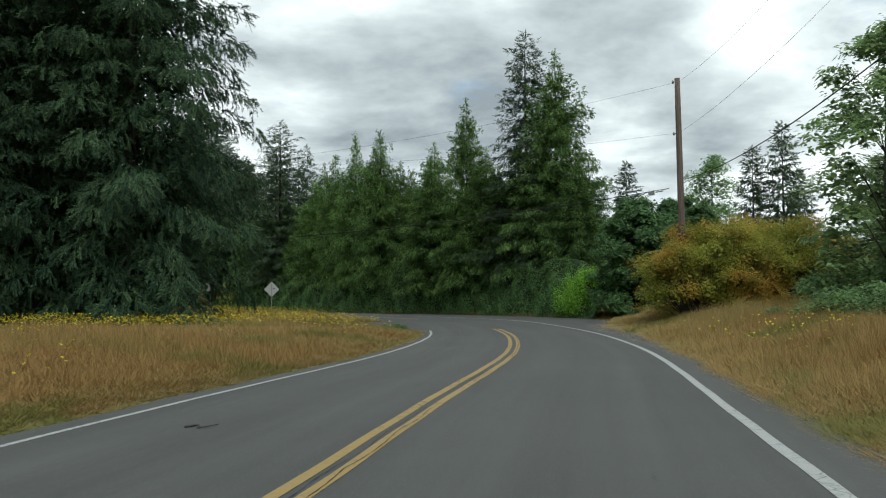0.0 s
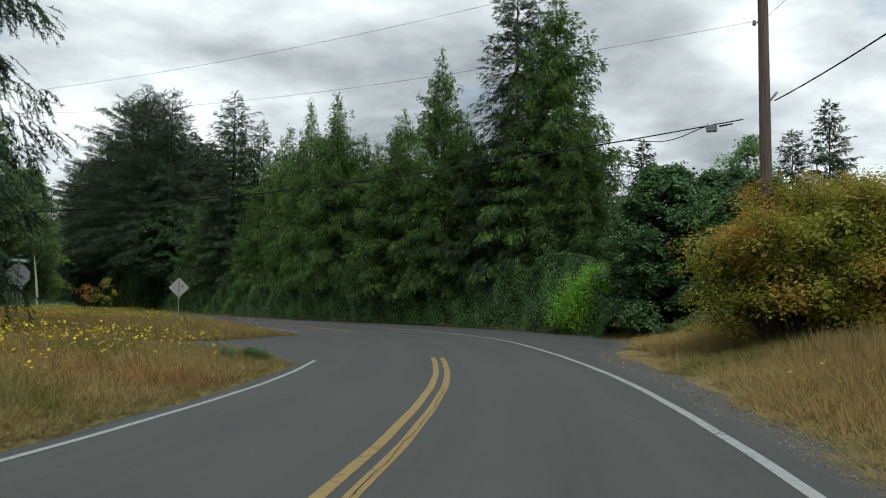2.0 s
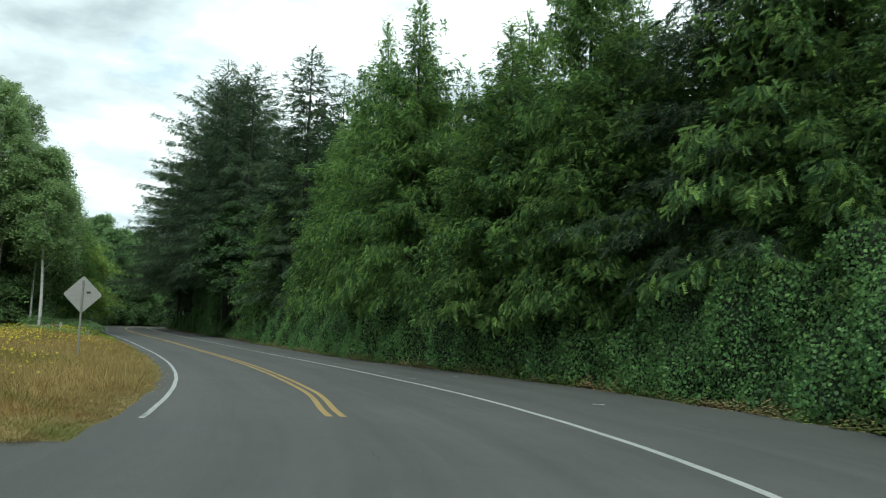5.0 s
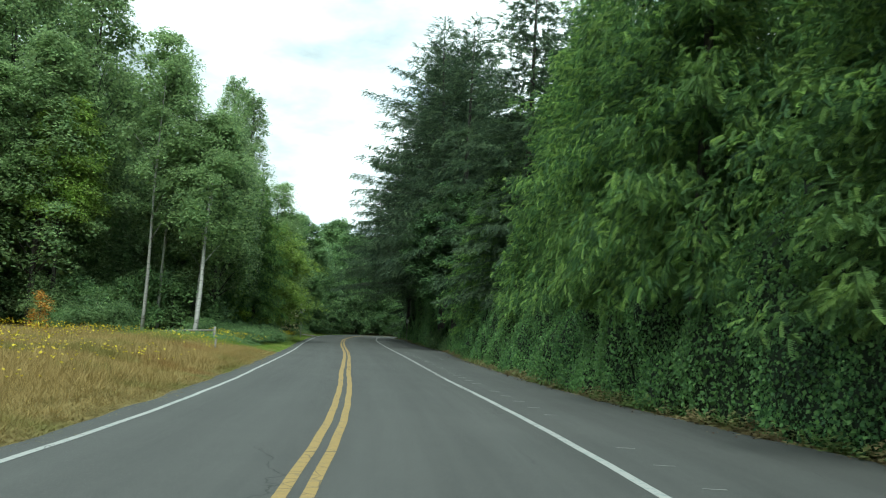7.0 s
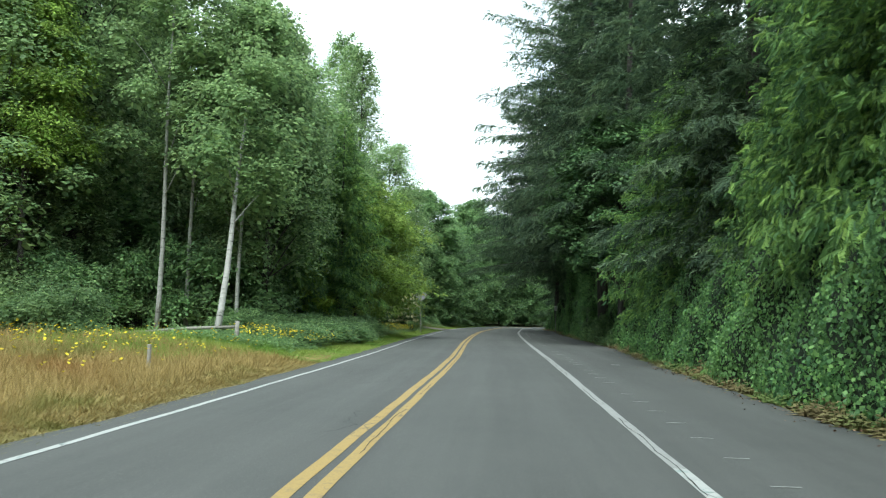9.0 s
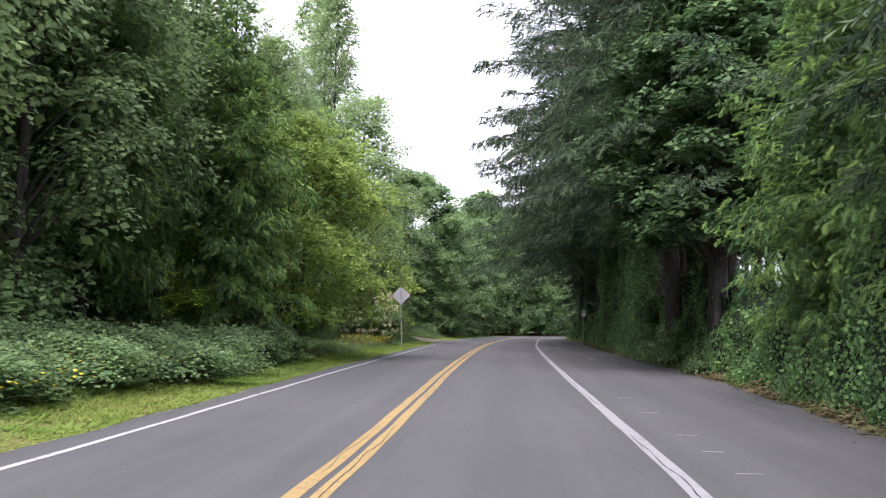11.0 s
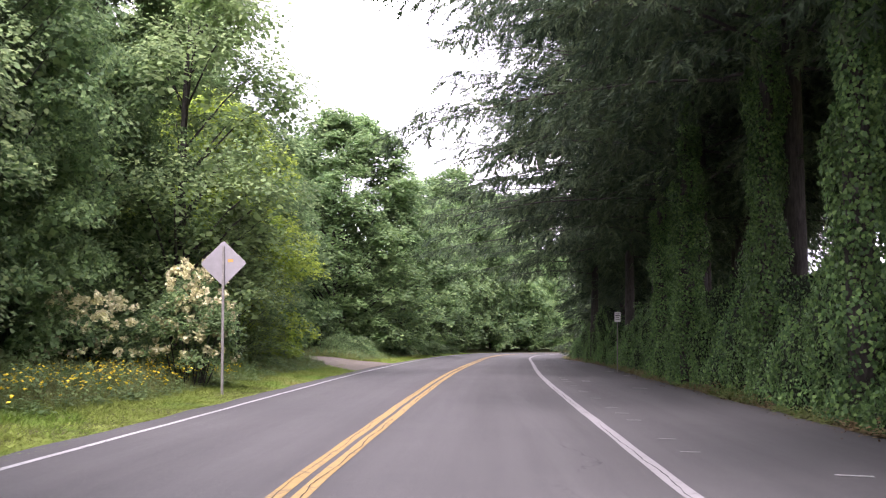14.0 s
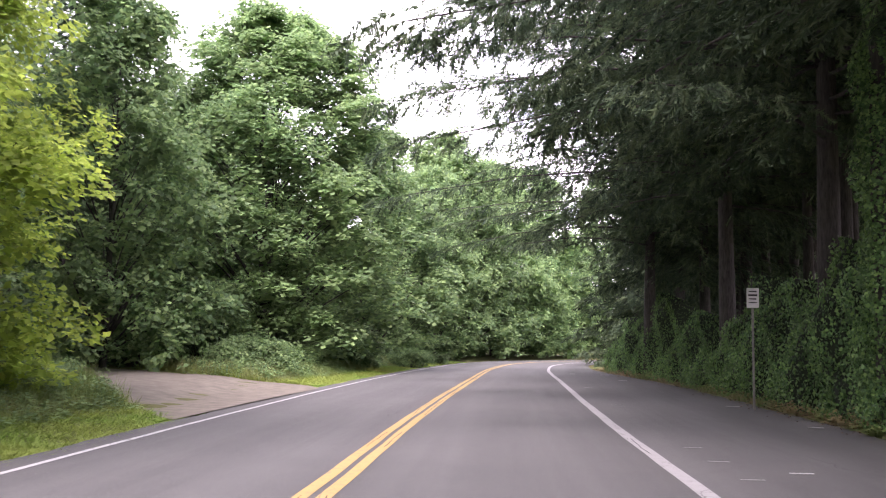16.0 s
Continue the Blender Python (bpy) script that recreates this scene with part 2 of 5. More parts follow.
M_ASPHALT = asphalt_material()
M_YELLOW = paint_material("yellow_road_paint", (0.315, 0.22, 0.082), (0.16, 0.13, 0.085))
M_WHITE = paint_material("white_road_paint", (0.37, 0.37, 0.36), (0.12, 0.20, 0.19))
M_WORNWHITE = paint_material("worn_white_road_paint", (0.27, 0.27, 0.265), (0.15, 0.15, 0.145))
M_TAR = plain("dark_crack", (0.025, 0.025, 0.025), 0.95, 0, 0.3, 12.0, 0.4)
M_GROUND = ground_material()
M_GRAVEL = plain("grey_gravel", (0.135, 0.125, 0.11), 0.95, 0, 0.65, 30.0, 1.0)
M_STONES = foliage("loose_stones", (0.09, 0.085, 0.075), (0.17, 0.16, 0.14), (0.30, 0.28, 0.24), 1.0, 0.0, 0.9)
M_DIRT = plain("pale_dirt_track", (0.165, 0.148, 0.118), 0.95, 0, 0.5, 3.0, 0.8)
M_BARK = bark_material("brown_bark", (0.030, 0.027, 0.026), (0.095, 0.086, 0.080))
M_BIRCH = birch_bark()
M_CEDAR = foliage("cedar_sprays", (0.046, 0.094, 0.040), (0.106, 0.195, 0.060), (0.25, 0.375, 0.086), 0.6, 0.48, 0.6)
M_FIR = foliage("fir_needles", (0.030, 0.053, 0.030), (0.064, 0.104, 0.052), (0.130, 0.182, 0.080), 0.5, 0.34, 0.65)
# darker copy of the fir needles, with backlit shade put into the colour
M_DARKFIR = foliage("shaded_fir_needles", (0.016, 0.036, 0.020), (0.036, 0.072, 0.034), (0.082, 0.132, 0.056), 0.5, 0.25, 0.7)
M_FIRTIP = foliage("fir_needles_light", (0.034, 0.066, 0.034), (0.072, 0.128, 0.058), (0.145, 0.225, 0.085), 0.5, 0.35, 0.65)
M_MAPLE = foliage("maple_leaves", (0.085, 0.150, 0.062), (0.155, 0.255, 0.100), (0.245, 0.36, 0.125), 0.35, 0.55)
M_DARKLEAF = foliage("dark_glossy_leaves", (0.045, 0.090, 0.038), (0.085, 0.160, 0.058), (0.15, 0.245, 0.080), 0.5, 0.42, 0.5)
M_YMAPLE = foliage("yellow_green_leaves", (0.12, 0.195, 0.045), (0.215, 0.315, 0.065), (0.33, 0.43, 0.085), 0.35, 0.55)
M_VINE = foliage("vine_maple_leaves", (0.16, 0.25, 0.045), (0.29, 0.41, 0.065), (0.44, 0.55, 0.09), 0.35, 0.6)
M_ALDER = foliage("alder_leaves", (0.100, 0.160, 0.068), (0.185, 0.275, 0.108), (0.285, 0.38, 0.14), 0.4, 0.58)
M_IVY = foliage("ivy_leaves", (0.045, 0.098, 0.038), (0.098, 0.190, 0.062), (0.19, 0.32, 0.090), 0.45, 0.4, 0.42)
# near black: the shade between the ivy leaves is put into this colour
M_IVYCORE = plain("ivy_core_shade", (0.016, 0.026, 0.012), 0.95, 0, 0.5, 3.0, 0.8)
M_BUSH = foliage("bramble_leaves", (0.066, 0.120, 0.050), (0.130, 0.212, 0.080), (0.22, 0.315, 0.112), 0.6, 0.5)
M_BRIGHT = foliage("bright_vine_leaves", (0.10, 0.21, 0.025), (0.18, 0.36, 0.04), (0.28, 0.48, 0.06), 0.6, 0.45)
M_ORANGE = foliage("turning_orange_leaves", (0.13, 0.16, 0.034), (0.24, 0.26, 0.048), (0.37, 0.36, 0.06), 0.30, 0.5, 0.6, (0.50, 0.30, 0.07))
M_RUST = foliage("rusty_sapling_leaves", (0.20, 0.12, 0.03), (0.36, 0.18, 0.04), (0.42, 0.26, 0.05), 0.8, 0.3)
M_DRYGRASS = grass_material("dry_meadow_grass", (0.335, 0.25, 0.100), (0.28, 0.155, 0.058), (0.17, 0.17, 0.050), 0.05, 0.16, 0.55)
M_STRAW = grass_material("straw_grass", (0.31, 0.255, 0.105), (0.26, 0.16, 0.065), (0.19, 0.20, 0.055), 0.03, 0.16)
M_GREENGRASS = grass_material("green_verge_grass", (0.24, 0.31, 0.07), (0.36, 0.32, 0.12), (0.15, 0.26, 0.045), 0.04, 0.22)
M_SEEDGRASS = grass_material("seeding_grass", (0.25, 0.28, 0.12), (0.28, 0.24, 0.11), (0.17, 0.26, 0.08), 0.02, 0.26)
M_FOOT = grass_material("shaded_dry_weeds", (0.23, 0.19, 0.095), (0.21, 0.12, 0.065), (0.13, 0.20, 0.055), 0.05, 0.25)
M_FLOWER = foliage("yellow_petals", (0.52, 0.39, 0.02), (0.66, 0.52, 0.03), (0.74, 0.62, 0.05), 1.0, 0.2)
M_BLOSSOM = foliage("cream_blossom", (0.48, 0.45, 0.25), (0.62, 0.59, 0.34), (0.74, 0.72, 0.48), 1.0, 0.2)
M_LITTER = foliage("dead_brown_leaves", (0.06, 0.038, 0.026), (0.12, 0.075, 0.045), (0.20, 0.135, 0.078), 1.0, 0.1)
M_POLE = bark_material("weathered_pole_wood", (0.07, 0.05, 0.042), (0.19, 0.15, 0.13), (9, 9, 0.5))
M_RAIL = bark_material("grey_weathered_rail", (0.14, 0.13, 0.11), (0.32, 0.30, 0.27), (3, 3, 3))
M_ALU = plain("dull_aluminium", (0.46, 0.46, 0.45), 0.45, 0.7, 0.2, 14.0, 0.05)
M_SIGNPOST = plain("galvanised_post", (0.30, 0.29, 0.27), 0.6, 0.5, 0.35, 12.0, 0.1)
M_SIGNWHITE = plain("white_sign_face", (0.70, 0.69, 0.68), 0.45, 0, 0.12, 10.0, 0.02)
M_SIGNGREY = plain("pale_grey_sign_back", (0.30, 0.295, 0.30), 0.55, 0.2, 0.15, 9.0, 0.03)
M_STREETGREEN = plain("green_street_sign", (0.03, 0.16, 0.09), 0.5, 0, 0.15, 9.0, 0.03)
M_BLACK = plain("black_cable_rubber", (0.02, 0.02, 0.022), 0.6, 0, 0.3, 20.0, 0.05)
M_INK = plain("dark_sign_ink", (0.05, 0.05, 0.05), 0.6, 0, 0.2, 20.0, 0.02)
M_GREYBOX = plain("grey_cable_box", (0.22, 0.23, 0.24), 0.55, 0.2, 0.2, 15.0, 0.05)
M_STICKER = plain("orange_sticker", (0.55, 0.30, 0.08), 0.6, 0, 0.2, 10.0, 0.02)

# ---- mesh tools ----
rng = np.random.default_rng(11)


def mesh_of(name, verts, faces, material, smooth=False):
    me = bpy.data.meshes.new(name)
    me.from_pydata([tuple(v) for v in verts], [], [tuple(f) for f in faces])
    me.materials.append(material)
    if smooth:
        me.polygons.foreach_set("use_smooth", [True] * len(me.polygons))
    me.update()
    return me


def spread(name, tv, tf, pos, ax, ay, az, material):
    """One mesh of many small pieces: a template laid at every place with its three axes."""
    tv, tf = np.asarray(tv, float), np.asarray(tf, int)
    n, k, c = len(pos), len(tv), tf.shape[1]
    v = pos[:, None] + tv[None, :, 0:1] * ax[:, None] + tv[None, :, 1:2] * ay[:, None] + tv[None, :, 2:3] * az[:, None]
    f = (tf[None] + (np.arange(n) * k)[:, None, None]).reshape(-1)
    me = bpy.data.meshes.new(name)
    me.vertices.add(n * k)
    me.vertices.foreach_set("co", v.astype(np.float32).ravel())
    me.loops.add(len(f))
    me.loops.foreach_set("vertex_index", f.astype(np.int32))
    me.polygons.add(len(f) // c)
    me.polygons.foreach_set("loop_start", np.arange(0, len(f), c, dtype=np.int32))
    me.update(calc_edges=True)
    me.materials.append(material)
    return me


def unit(a):
    return a / np.maximum(np.linalg.norm(a, axis=-1, keepdims=True), 1e-9)


def frames_of(forward, up):
    """Axes along forward, sideways, and nearly up."""
    x = unit(forward)
    y = unit(np.cross(up, x))
    return x, y, np.cross(x, y)


def tube(paths, sides=7):
    """Tapered tubes along paths of (x, y, z, radius)."""
    vs, fs = [], []
    for path in paths:
        p = np.asarray(path, float)
        t = unit(np.gradient(p[:, :3], axis=0))
        ref = np.where(np.abs(t[:, 2:3]) > 0.9, [[1.0, 0, 0]], [[0, 0, 1.0]])
        a = unit(np.cross(t, ref))
        b = np.cross(t, a)
        base = len(vs)
        for i in range(len(p)):
            for k in range(sides):
                w = 2 * math.pi * k / sides
                vs.append(p[i, :3] + p[i, 3] * (math.cos(w) * a[i] + math.sin(w) * b[i]))
        for i in range(len(p) - 1):
            for k in range(sides):
                q = base + i * sides
                k2 = (k + 1) % sides
                fs.append((q + k, q + k2, q + sides + k2, q + sides + k))
        fs.append(tuple(base + k for k in range(sides))[::-1])
        fs.append(tuple(base + (len(p) - 1) * sides + k for k in range(sides)))
    return vs, fs


def part(name, data, parent, label=""):
    ob = new(name, data)
    ob.parent = parent
    if label:
        tagged(ob, label)
    return ob


def thing(name, label, category, group="", kind=""):
    return tagged(new(name), label, category, group, kind)


# ---- road line ----
ROAD_XY = [(-7.5, -27.2), (-5.6, -17.3), (-3.69, -7.48), (-1.84, 2.34), (-0.14, 12.13), (1.57, 21.86), (2.33, 31.7), (2.05, 41.62),
           (0.82, 51.42), (-2.94, 60.51), (-7.44, 69.11), (-12.47, 77.63), (-17.78, 86.08), (-28.44, 103.04), (-39.37, 119.8),
           (-50.11, 136.7), (-60.58, 153.77), (-70.61, 171.16), (-80.41, 188.75), (-87.5, 204.0), (-91.5, 219.0), (-91.0, 234.0),
           (-85.0, 247.0), (-75.0, 258.0)]
# lane widths and paved margins beyond the edge lines, by control point
LANE_L = [3.5, 3.5, 3.55, 3.58, 3.42, 3.15, 2.95, 3.05, 3.45, 3.02, 2.76, 2.68, 2.67, 2.85, 2.97, 3.14, 3.48, 3.75, 3.5, 3.4, 3.4, 3.4, 3.4, 3.4]
LANE_R = [3.9, 3.9, 3.9, 3.9, 3.78, 3.5, 3.4, 3.42, 3.5, 3.76, 3.52, 3.34, 3.24, 3.3, 3.6, 3.76, 3.8, 3.72, 3.5, 3.4, 3.4, 3.4, 3.4, 3.4]
EDGE_L = [0.5, 0.5, 0.5, 0.5, 0.4, 0.3, 0.3, 0.3, 0.4, 0.4, 0.4, 0.5, 0.5, 0.5, 0.5, 0.5, 0.5, 0.5, 0.5, 0.5, 0.5, 0.5, 0.5, 0.5]
EDGE_R = [0.6, 0.6, 0.6, 0.6, 0.5, 0.5, 0.6, 1.4, 5.2, 5.4, 4.9, 3.5, 3.1, 3.4, 4.4, 4.3, 4.35, 4.4, 3.0, 2.5, 2.0, 2.0, 2.0, 2.0]


def catmull(rows, per=20):
    p = np.asarray(rows, float)
    p = np.vstack([2 * p[0] - p[1], p, 2 * p[-1] - p[-2]])
    out = []
    for i in range(1, len(p) - 2):
        t = np.linspace(0, 1, per, endpoint=False)[:, None]
        a, b, c, d = p[i - 1], p[i], p[i + 1], p[i + 2]
        out.append(0.5 * (2 * b + (c - a) * t + (2 * a - 5 * b + 4 * c - d) * t * t + (3 * b - a - 3 * c + d) * t ** 3))
    return np.vstack(out + [p[-2:-1]])


RL = catmull([(x, y, a, b, c, d) for (x, y), a, b, c, d in zip(ROAD_XY, LANE_L, LANE_R, EDGE_L, EDGE_R)])
RXY = RL[:, :2]
RT = unit(np.gradient(RXY, axis=0))
RN = np.stack([-RT[:, 1], RT[:, 0]], 1)
RS = np.concatenate([[0], np.cumsum(np.linalg.norm(np.diff(RXY, axis=0), axis=1))])
S_AT = [RS[20 * i] for i in range(len(ROAD_XY))]


def along(s, d=0.0):
    """The place at s metres along the centre line and d metres to its left."""
    s = np.asarray(s, float)
    p = np.stack([np.interp(s, RS, RXY[:, k]) for k in (0, 1)], -1)
    n = unit(np.stack([np.interp(s, RS, RN[:, k]) for k in (0, 1)], -1))
    return p + n * np.asarray(d, float)[..., None]


def width(s, k):
    return np.interp(s, RS, RL[:, 2 + k])


def road_sd(x, y):
    """How far along the road a place lies, and how far to its left."""
    p = np.stack([np.ravel(x), np.ravel(y)], -1).astype(float)
    s, d = np.empty(len(p)), np.empty(len(p))
    q = RXY[::2]
    for i in range(0, len(p), 4000):
        c = p[i:i + 4000]
        k = ((c[:, None] - q[None]) ** 2).sum(-1).argmin(1) * 2
        v = c - RXY[k]
        s[i:i + 4000] = RS[k] + (v * RT[k]).sum(1)
        d[i:i + 4000] = (v * RN[k]).sum(1)
    return s, d


# the side road lies between two kerbless edges, flared where it meets the main road
SIDE_X = (-48.0, -25.0, -12.0, -8.5, -6.3, -5.2, -4.5, -2.5, -1.4, -0.4, 1.0)
SIDE_NEAR = (35.9, 38.4, 40.9, 41.7, 42.0, 41.2, 40.6, 38.5, 37.0, 35.4, 33.0)
SIDE_FAR = (40.1, 42.6, 45.1, 45.7, 46.0, 47.4, 52.0, 53.0, 54.0, 54.0, 54.0)


def side_over(x, y):
    """How far a point lies outside the side road."""
    x, y = np.ravel(np.asarray(x, float)), np.ravel(np.asarray(y, float))
    return 0.8 * np.maximum(np.interp(x, SIDE_X, SIDE_NEAR) - y, y - np.interp(x, SIDE_X, SIDE_FAR))


def smooth01(t):
    t = np.clip(t, 0, 1)
    return t * t * (3 - 2 * t)


def waves(x, y):
    return (np.sin(x * 0.31 + 1.3 * np.sin(y * 0.17)) + np.sin(y * 0.27 + 1.7 * np.sin(x * 0.13)) + 0.6 * np.sin(x * 0.9 + y * 0.7)) / 2.6


def ground_z(x, y):
    x, y = np.ravel(np.asarray(x, float)), np.ravel(np.asarray(y, float))
    s, d = road_sd(x, y)
    over = np.where(d > 0, d - width(s, 0) - width(s, 2), -d - width(s, 1) - width(s, 3))
    sd = side_over(x, y)
    near_side = np.where((d > 0) & (x > -60), sd, 50.0)
    over = np.minimum(over, near_side + np.where(over < 0, 50, 0))
    rise = np.where(d > 0, 0.32, 0.5)
    z = rise * smooth01(over / 5.0) + 0.07 * waves(x * 2.2, y * 2.2) * smooth01(over / 2.0) + 0.25 * waves(x * 0.4, y * 0.4) * smooth01((over - 8) / 20)
    return np.where(over < 0.15, -0.07, z - 0.03)


def gz(x, y):
    return float(ground_z([x], [y])[0])

# ---- ground, road and paint ----


def build_ground():
    xs = np.concatenate([[-3000, -900, -350, -200], np.arange(-140, 70.1, 1.1), [110, 200, 350, 900, 3000]])
    ys = np.concatenate([[-3000, -900, -300, -100], np.arange(-32, 262.1, 1.1), [300, 380, 500, 1000, 3000]])
    X, Y = np.meshgrid(xs, ys)
    Z = ground_z(X, Y).reshape(X.shape)
    v = np.stack([X, Y, Z], -1).reshape(-1, 3)
    ny, nx = X.shape
    i = (np.arange(ny - 1)[:, None] * nx + np.arange(nx - 1)[None]).ravel()
    f = np.stack([i, i + 1, i + nx + 1, i + nx], 1)
    me = mesh_of("ground", v, f, M_GROUND, True)
    tagged(new("ground", me), "dry meadow ground with tan and green patches", "ground", kind="structure")


def strip(name, s0, s1, lo, hi, z, material, step=0.8, cols=1, crown=0.0):
    """A ribbon that follows the road between two offsets, each a number or a function of s."""
    s = np.arange(s0, s1 + step / 2, step)
    a = lo(s) if callable(lo) else np.full(len(s), lo)
    b = hi(s) if callable(hi) else np.full(len(s), hi)
    v, f = [], []
    for k in range(cols + 1):
        d = a + (b - a) * k / cols
        p = along(s, d)
        v.append(np.column_stack([p, np.full(len(s), z) + crown * (k % 2)]))
    v = np.stack(v, 1).reshape(-1, 3)
    n = cols + 1
    for i in range(len(s) - 1):
        for k in range(cols):
            q = i * n + k
            f.append((q + n, q + n + 1, q + 1, q))
    me = mesh_of(name, v, f, material)
    uv = me.uv_layers.new(name="offset")
    off = np.stack([a + (b - a) * k / cols for k in range(cols + 1)], 1).ravel()
    run = np.repeat(s, n)
    for loop in me.loops:
        uv.data[loop.index].uv = (off[loop.vertex_index], run[loop.vertex_index])
    return me


S_END = RS[-1]
S_IVY = S_AT[8] + 1.2


def edge_l(s):
    return width(s, 0) + width(s, 2) + 0.06 * np.sin(s * 1.7) * np.sin(s * 0.43)


def edge_r(s):
    return -width(s, 1) - width(s, 3) - 0.08 * np.sin(s * 1.3) * np.sin(s * 0.37)


def gravel_wide(s):
    return 0.35 + 1.9 * np.exp(-((s - S_AT[7] + 3) / 10) ** 2)


def in_gravel(x, y):
    s, d = road_sd(x, y)
    o = edge_r(s) - d
    return (o > 0) & (o < gravel_wide(s) * (0.60 + 0.3 * waves(x * 3, y * 3)))


def build_road():
    tagged(new("road", strip("road", 0, S_END, edge_r, edge_l, 0.0, M_ASPHALT, 0.6, 8)), "worn grey asphalt country road", "road", kind="structure")
    xs = np.arange(-48.0, 1.01, 0.5)
    near, far = np.interp(xs, SIDE_X, SIDE_NEAR), np.interp(xs, SIDE_X, SIDE_FAR)
    ragged = 0.1 * np.sin(xs * 2.3) * np.sin(xs * 0.7)
    v = np.stack([np.stack([xs, near - 0.45 + ragged, xs * 0 - 0.006], 1), np.stack([xs, far + 0.45 - ragged, xs * 0 - 0.006], 1)], 1).reshape(-1, 3)
    f = [(q, q + 2, q + 3, q + 1) for q in range(0, 2 * len(xs) - 2, 2)]
    tagged(new("side_road", mesh_of("side_road", v, f, M_ASPHALT)), "narrow asphalt side road joining the main road", "road", kind="structure")
    # gravel margin on the right before the paved shoulder
    tagged(new("gravel_margin", strip("gravel_margin", 20, S_AT[8] + 1, lambda s: edge_r(s) - gravel_wide(s), lambda s: edge_r(s) + 0.15, -0.012, M_GRAVEL, 0.5, 2)),
           "grey gravel margin beside the asphalt", "gravel", kind="structure")


def painted(name, s0, s1, off, w, material, label, z=0.005):
    def wob(s):
        return off(s) + 0.005 * np.sin(s * 2.1) + 0.006 * np.sin(s * 0.7)
    wide = w if callable(w) else (lambda s: w)
    me = strip(name, s0, s1, lambda s: wob(s) - wide(s) / 2, lambda s: wob(s) + wide(s) / 2, z, material, 0.5)
    tagged(new(name, me), label, "road marking", kind="structure")


def build_paint():
    s_l1 = float(road_sd([-0.78], [37.35])[0][0])
    s_l2 = float(road_sd([-4.4], [55.4])[0][0])
    s_y1 = float(road_sd([2.1], [38.9])[0][0])
    s_y2 = float(road_sd([-1.85], [57.4])[0][0])
    for side in (0.115, -0.115):
        for a, b in ((0, s_y1), (s_y2, S_END)):
            painted("yellow_line", a, b, lambda s: side * (1 - 0.06 * smooth01((s - S_AT[12]) / 10)) - 0.06 * smooth01((s - S_AT[9]) / 15) + (0.24 * smooth01((91.5 - s) / 5.5) if a else 0.0), lambda s: 0.118 + 0.026 * smooth01((s - S_AT[11]) / 15), M_YELLOW, "worn yellow centre line painted on the asphalt")
    for a, b in ((0, s_l1), (s_l2, S_END)):
        painted("edge_line", a, b, lambda s: width(s, 0), 0.09, M_WHITE, "thin white edge line painted on the asphalt")
    painted("edge_line", 0, S_AT[12], lambda s: -width(s, 1), 0.135, M_WHITE, "white edge line painted on the asphalt, scuffed")
    painted("edge_line", S_AT[12], S_END, lambda s: -width(s, 1), lambda s: 0.135 + 0.05 * smooth01((s - S_AT[12]) / 20), M_WORNWHITE, "wide grey-white edge line, cracked along its length")


def crack_line(s0, s1, off, seed, w=0.016):
    """A ragged open crack that wanders along a painted line."""
    g = np.random.default_rng(seed)
    s = np.arange(s0, s1, 0.12)
    d = off(s) + np.cumsum(g.normal(0, 0.006, len(s)))
    d = d - np.convolve(d - off(s), np.ones(41) / 41, "same") + 0.012 * np.sin(s * 3.1)
    wide = w * np.clip(g.uniform(0.3, 1.2, len(s)) * (np.sin(s * 0.9) + np.sin(s * 0.37 + 1) > -0.35), 0, 2)
    a, b = along(s, d - wide / 2), along(s, d + wide / 2)
    v, f = [], []
    for i in range(len(s)):
        v += [(*a[i], 0.0085), (*b[i], 0.0085)]
        if i and wide[i] > 0.002 and wide[i - 1] > 0.002:
            f.append((2 * i, 2 * i + 1, 2 * i - 1, 2 * i - 2))
    tagged(new("road_crack", mesh_of("road_crack", v, f, M_TAR)), "dark open crack running along the painted line", "crack", kind="structure")


build_ground()
build_road()
build_paint()
crack_line(S_AT[11], S_AT[16], lambda s: -width(s, 1) + 0.02, 5)
crack_line(S_AT[2], S_AT[6] + 4, lambda s: np.full(len(s), -0.125), 6, 0.012)
crack_line(S_AT[2], S_AT[5], lambda s: np.full(len(s), -0.02), 7, 0.009)
crack_line(S_AT[12], S_AT[18], lambda s: np.full(len(s), -0.175), 9, 0.013)
crack_line(S_AT[13], S_AT[18], lambda s: np.full(len(s), 0.06), 10, 0.010)

# ---- plant shapes ----


def lace(n, long_, fall):
    """A cedar spray: a flat fan with a toothed edge along an arching axis, in one piece."""
    seg = n // 2
    v = [(0.9 * i / seg, 0, -fall * (i / seg) ** 2) for i in range(seg + 1)]
    f = []
    for i in range(seg):
        t0, t1 = i / seg, (i + 1) / seg
        for side in (1, -1):
            L = long_ * (1.0 - 0.6 * t0) * (0.8 + 0.2 * math.sin((2 * i + side) * 2.3))
            f.append((i, i + 1, len(v)))
            v.append((0.9 * t0 + L * 0.70, side * L * 0.84, -fall * t1 * t1 - 0.10 - 0.14 * t1 + 0.03 * math.sin(i * 5 + side)))
    return v, f


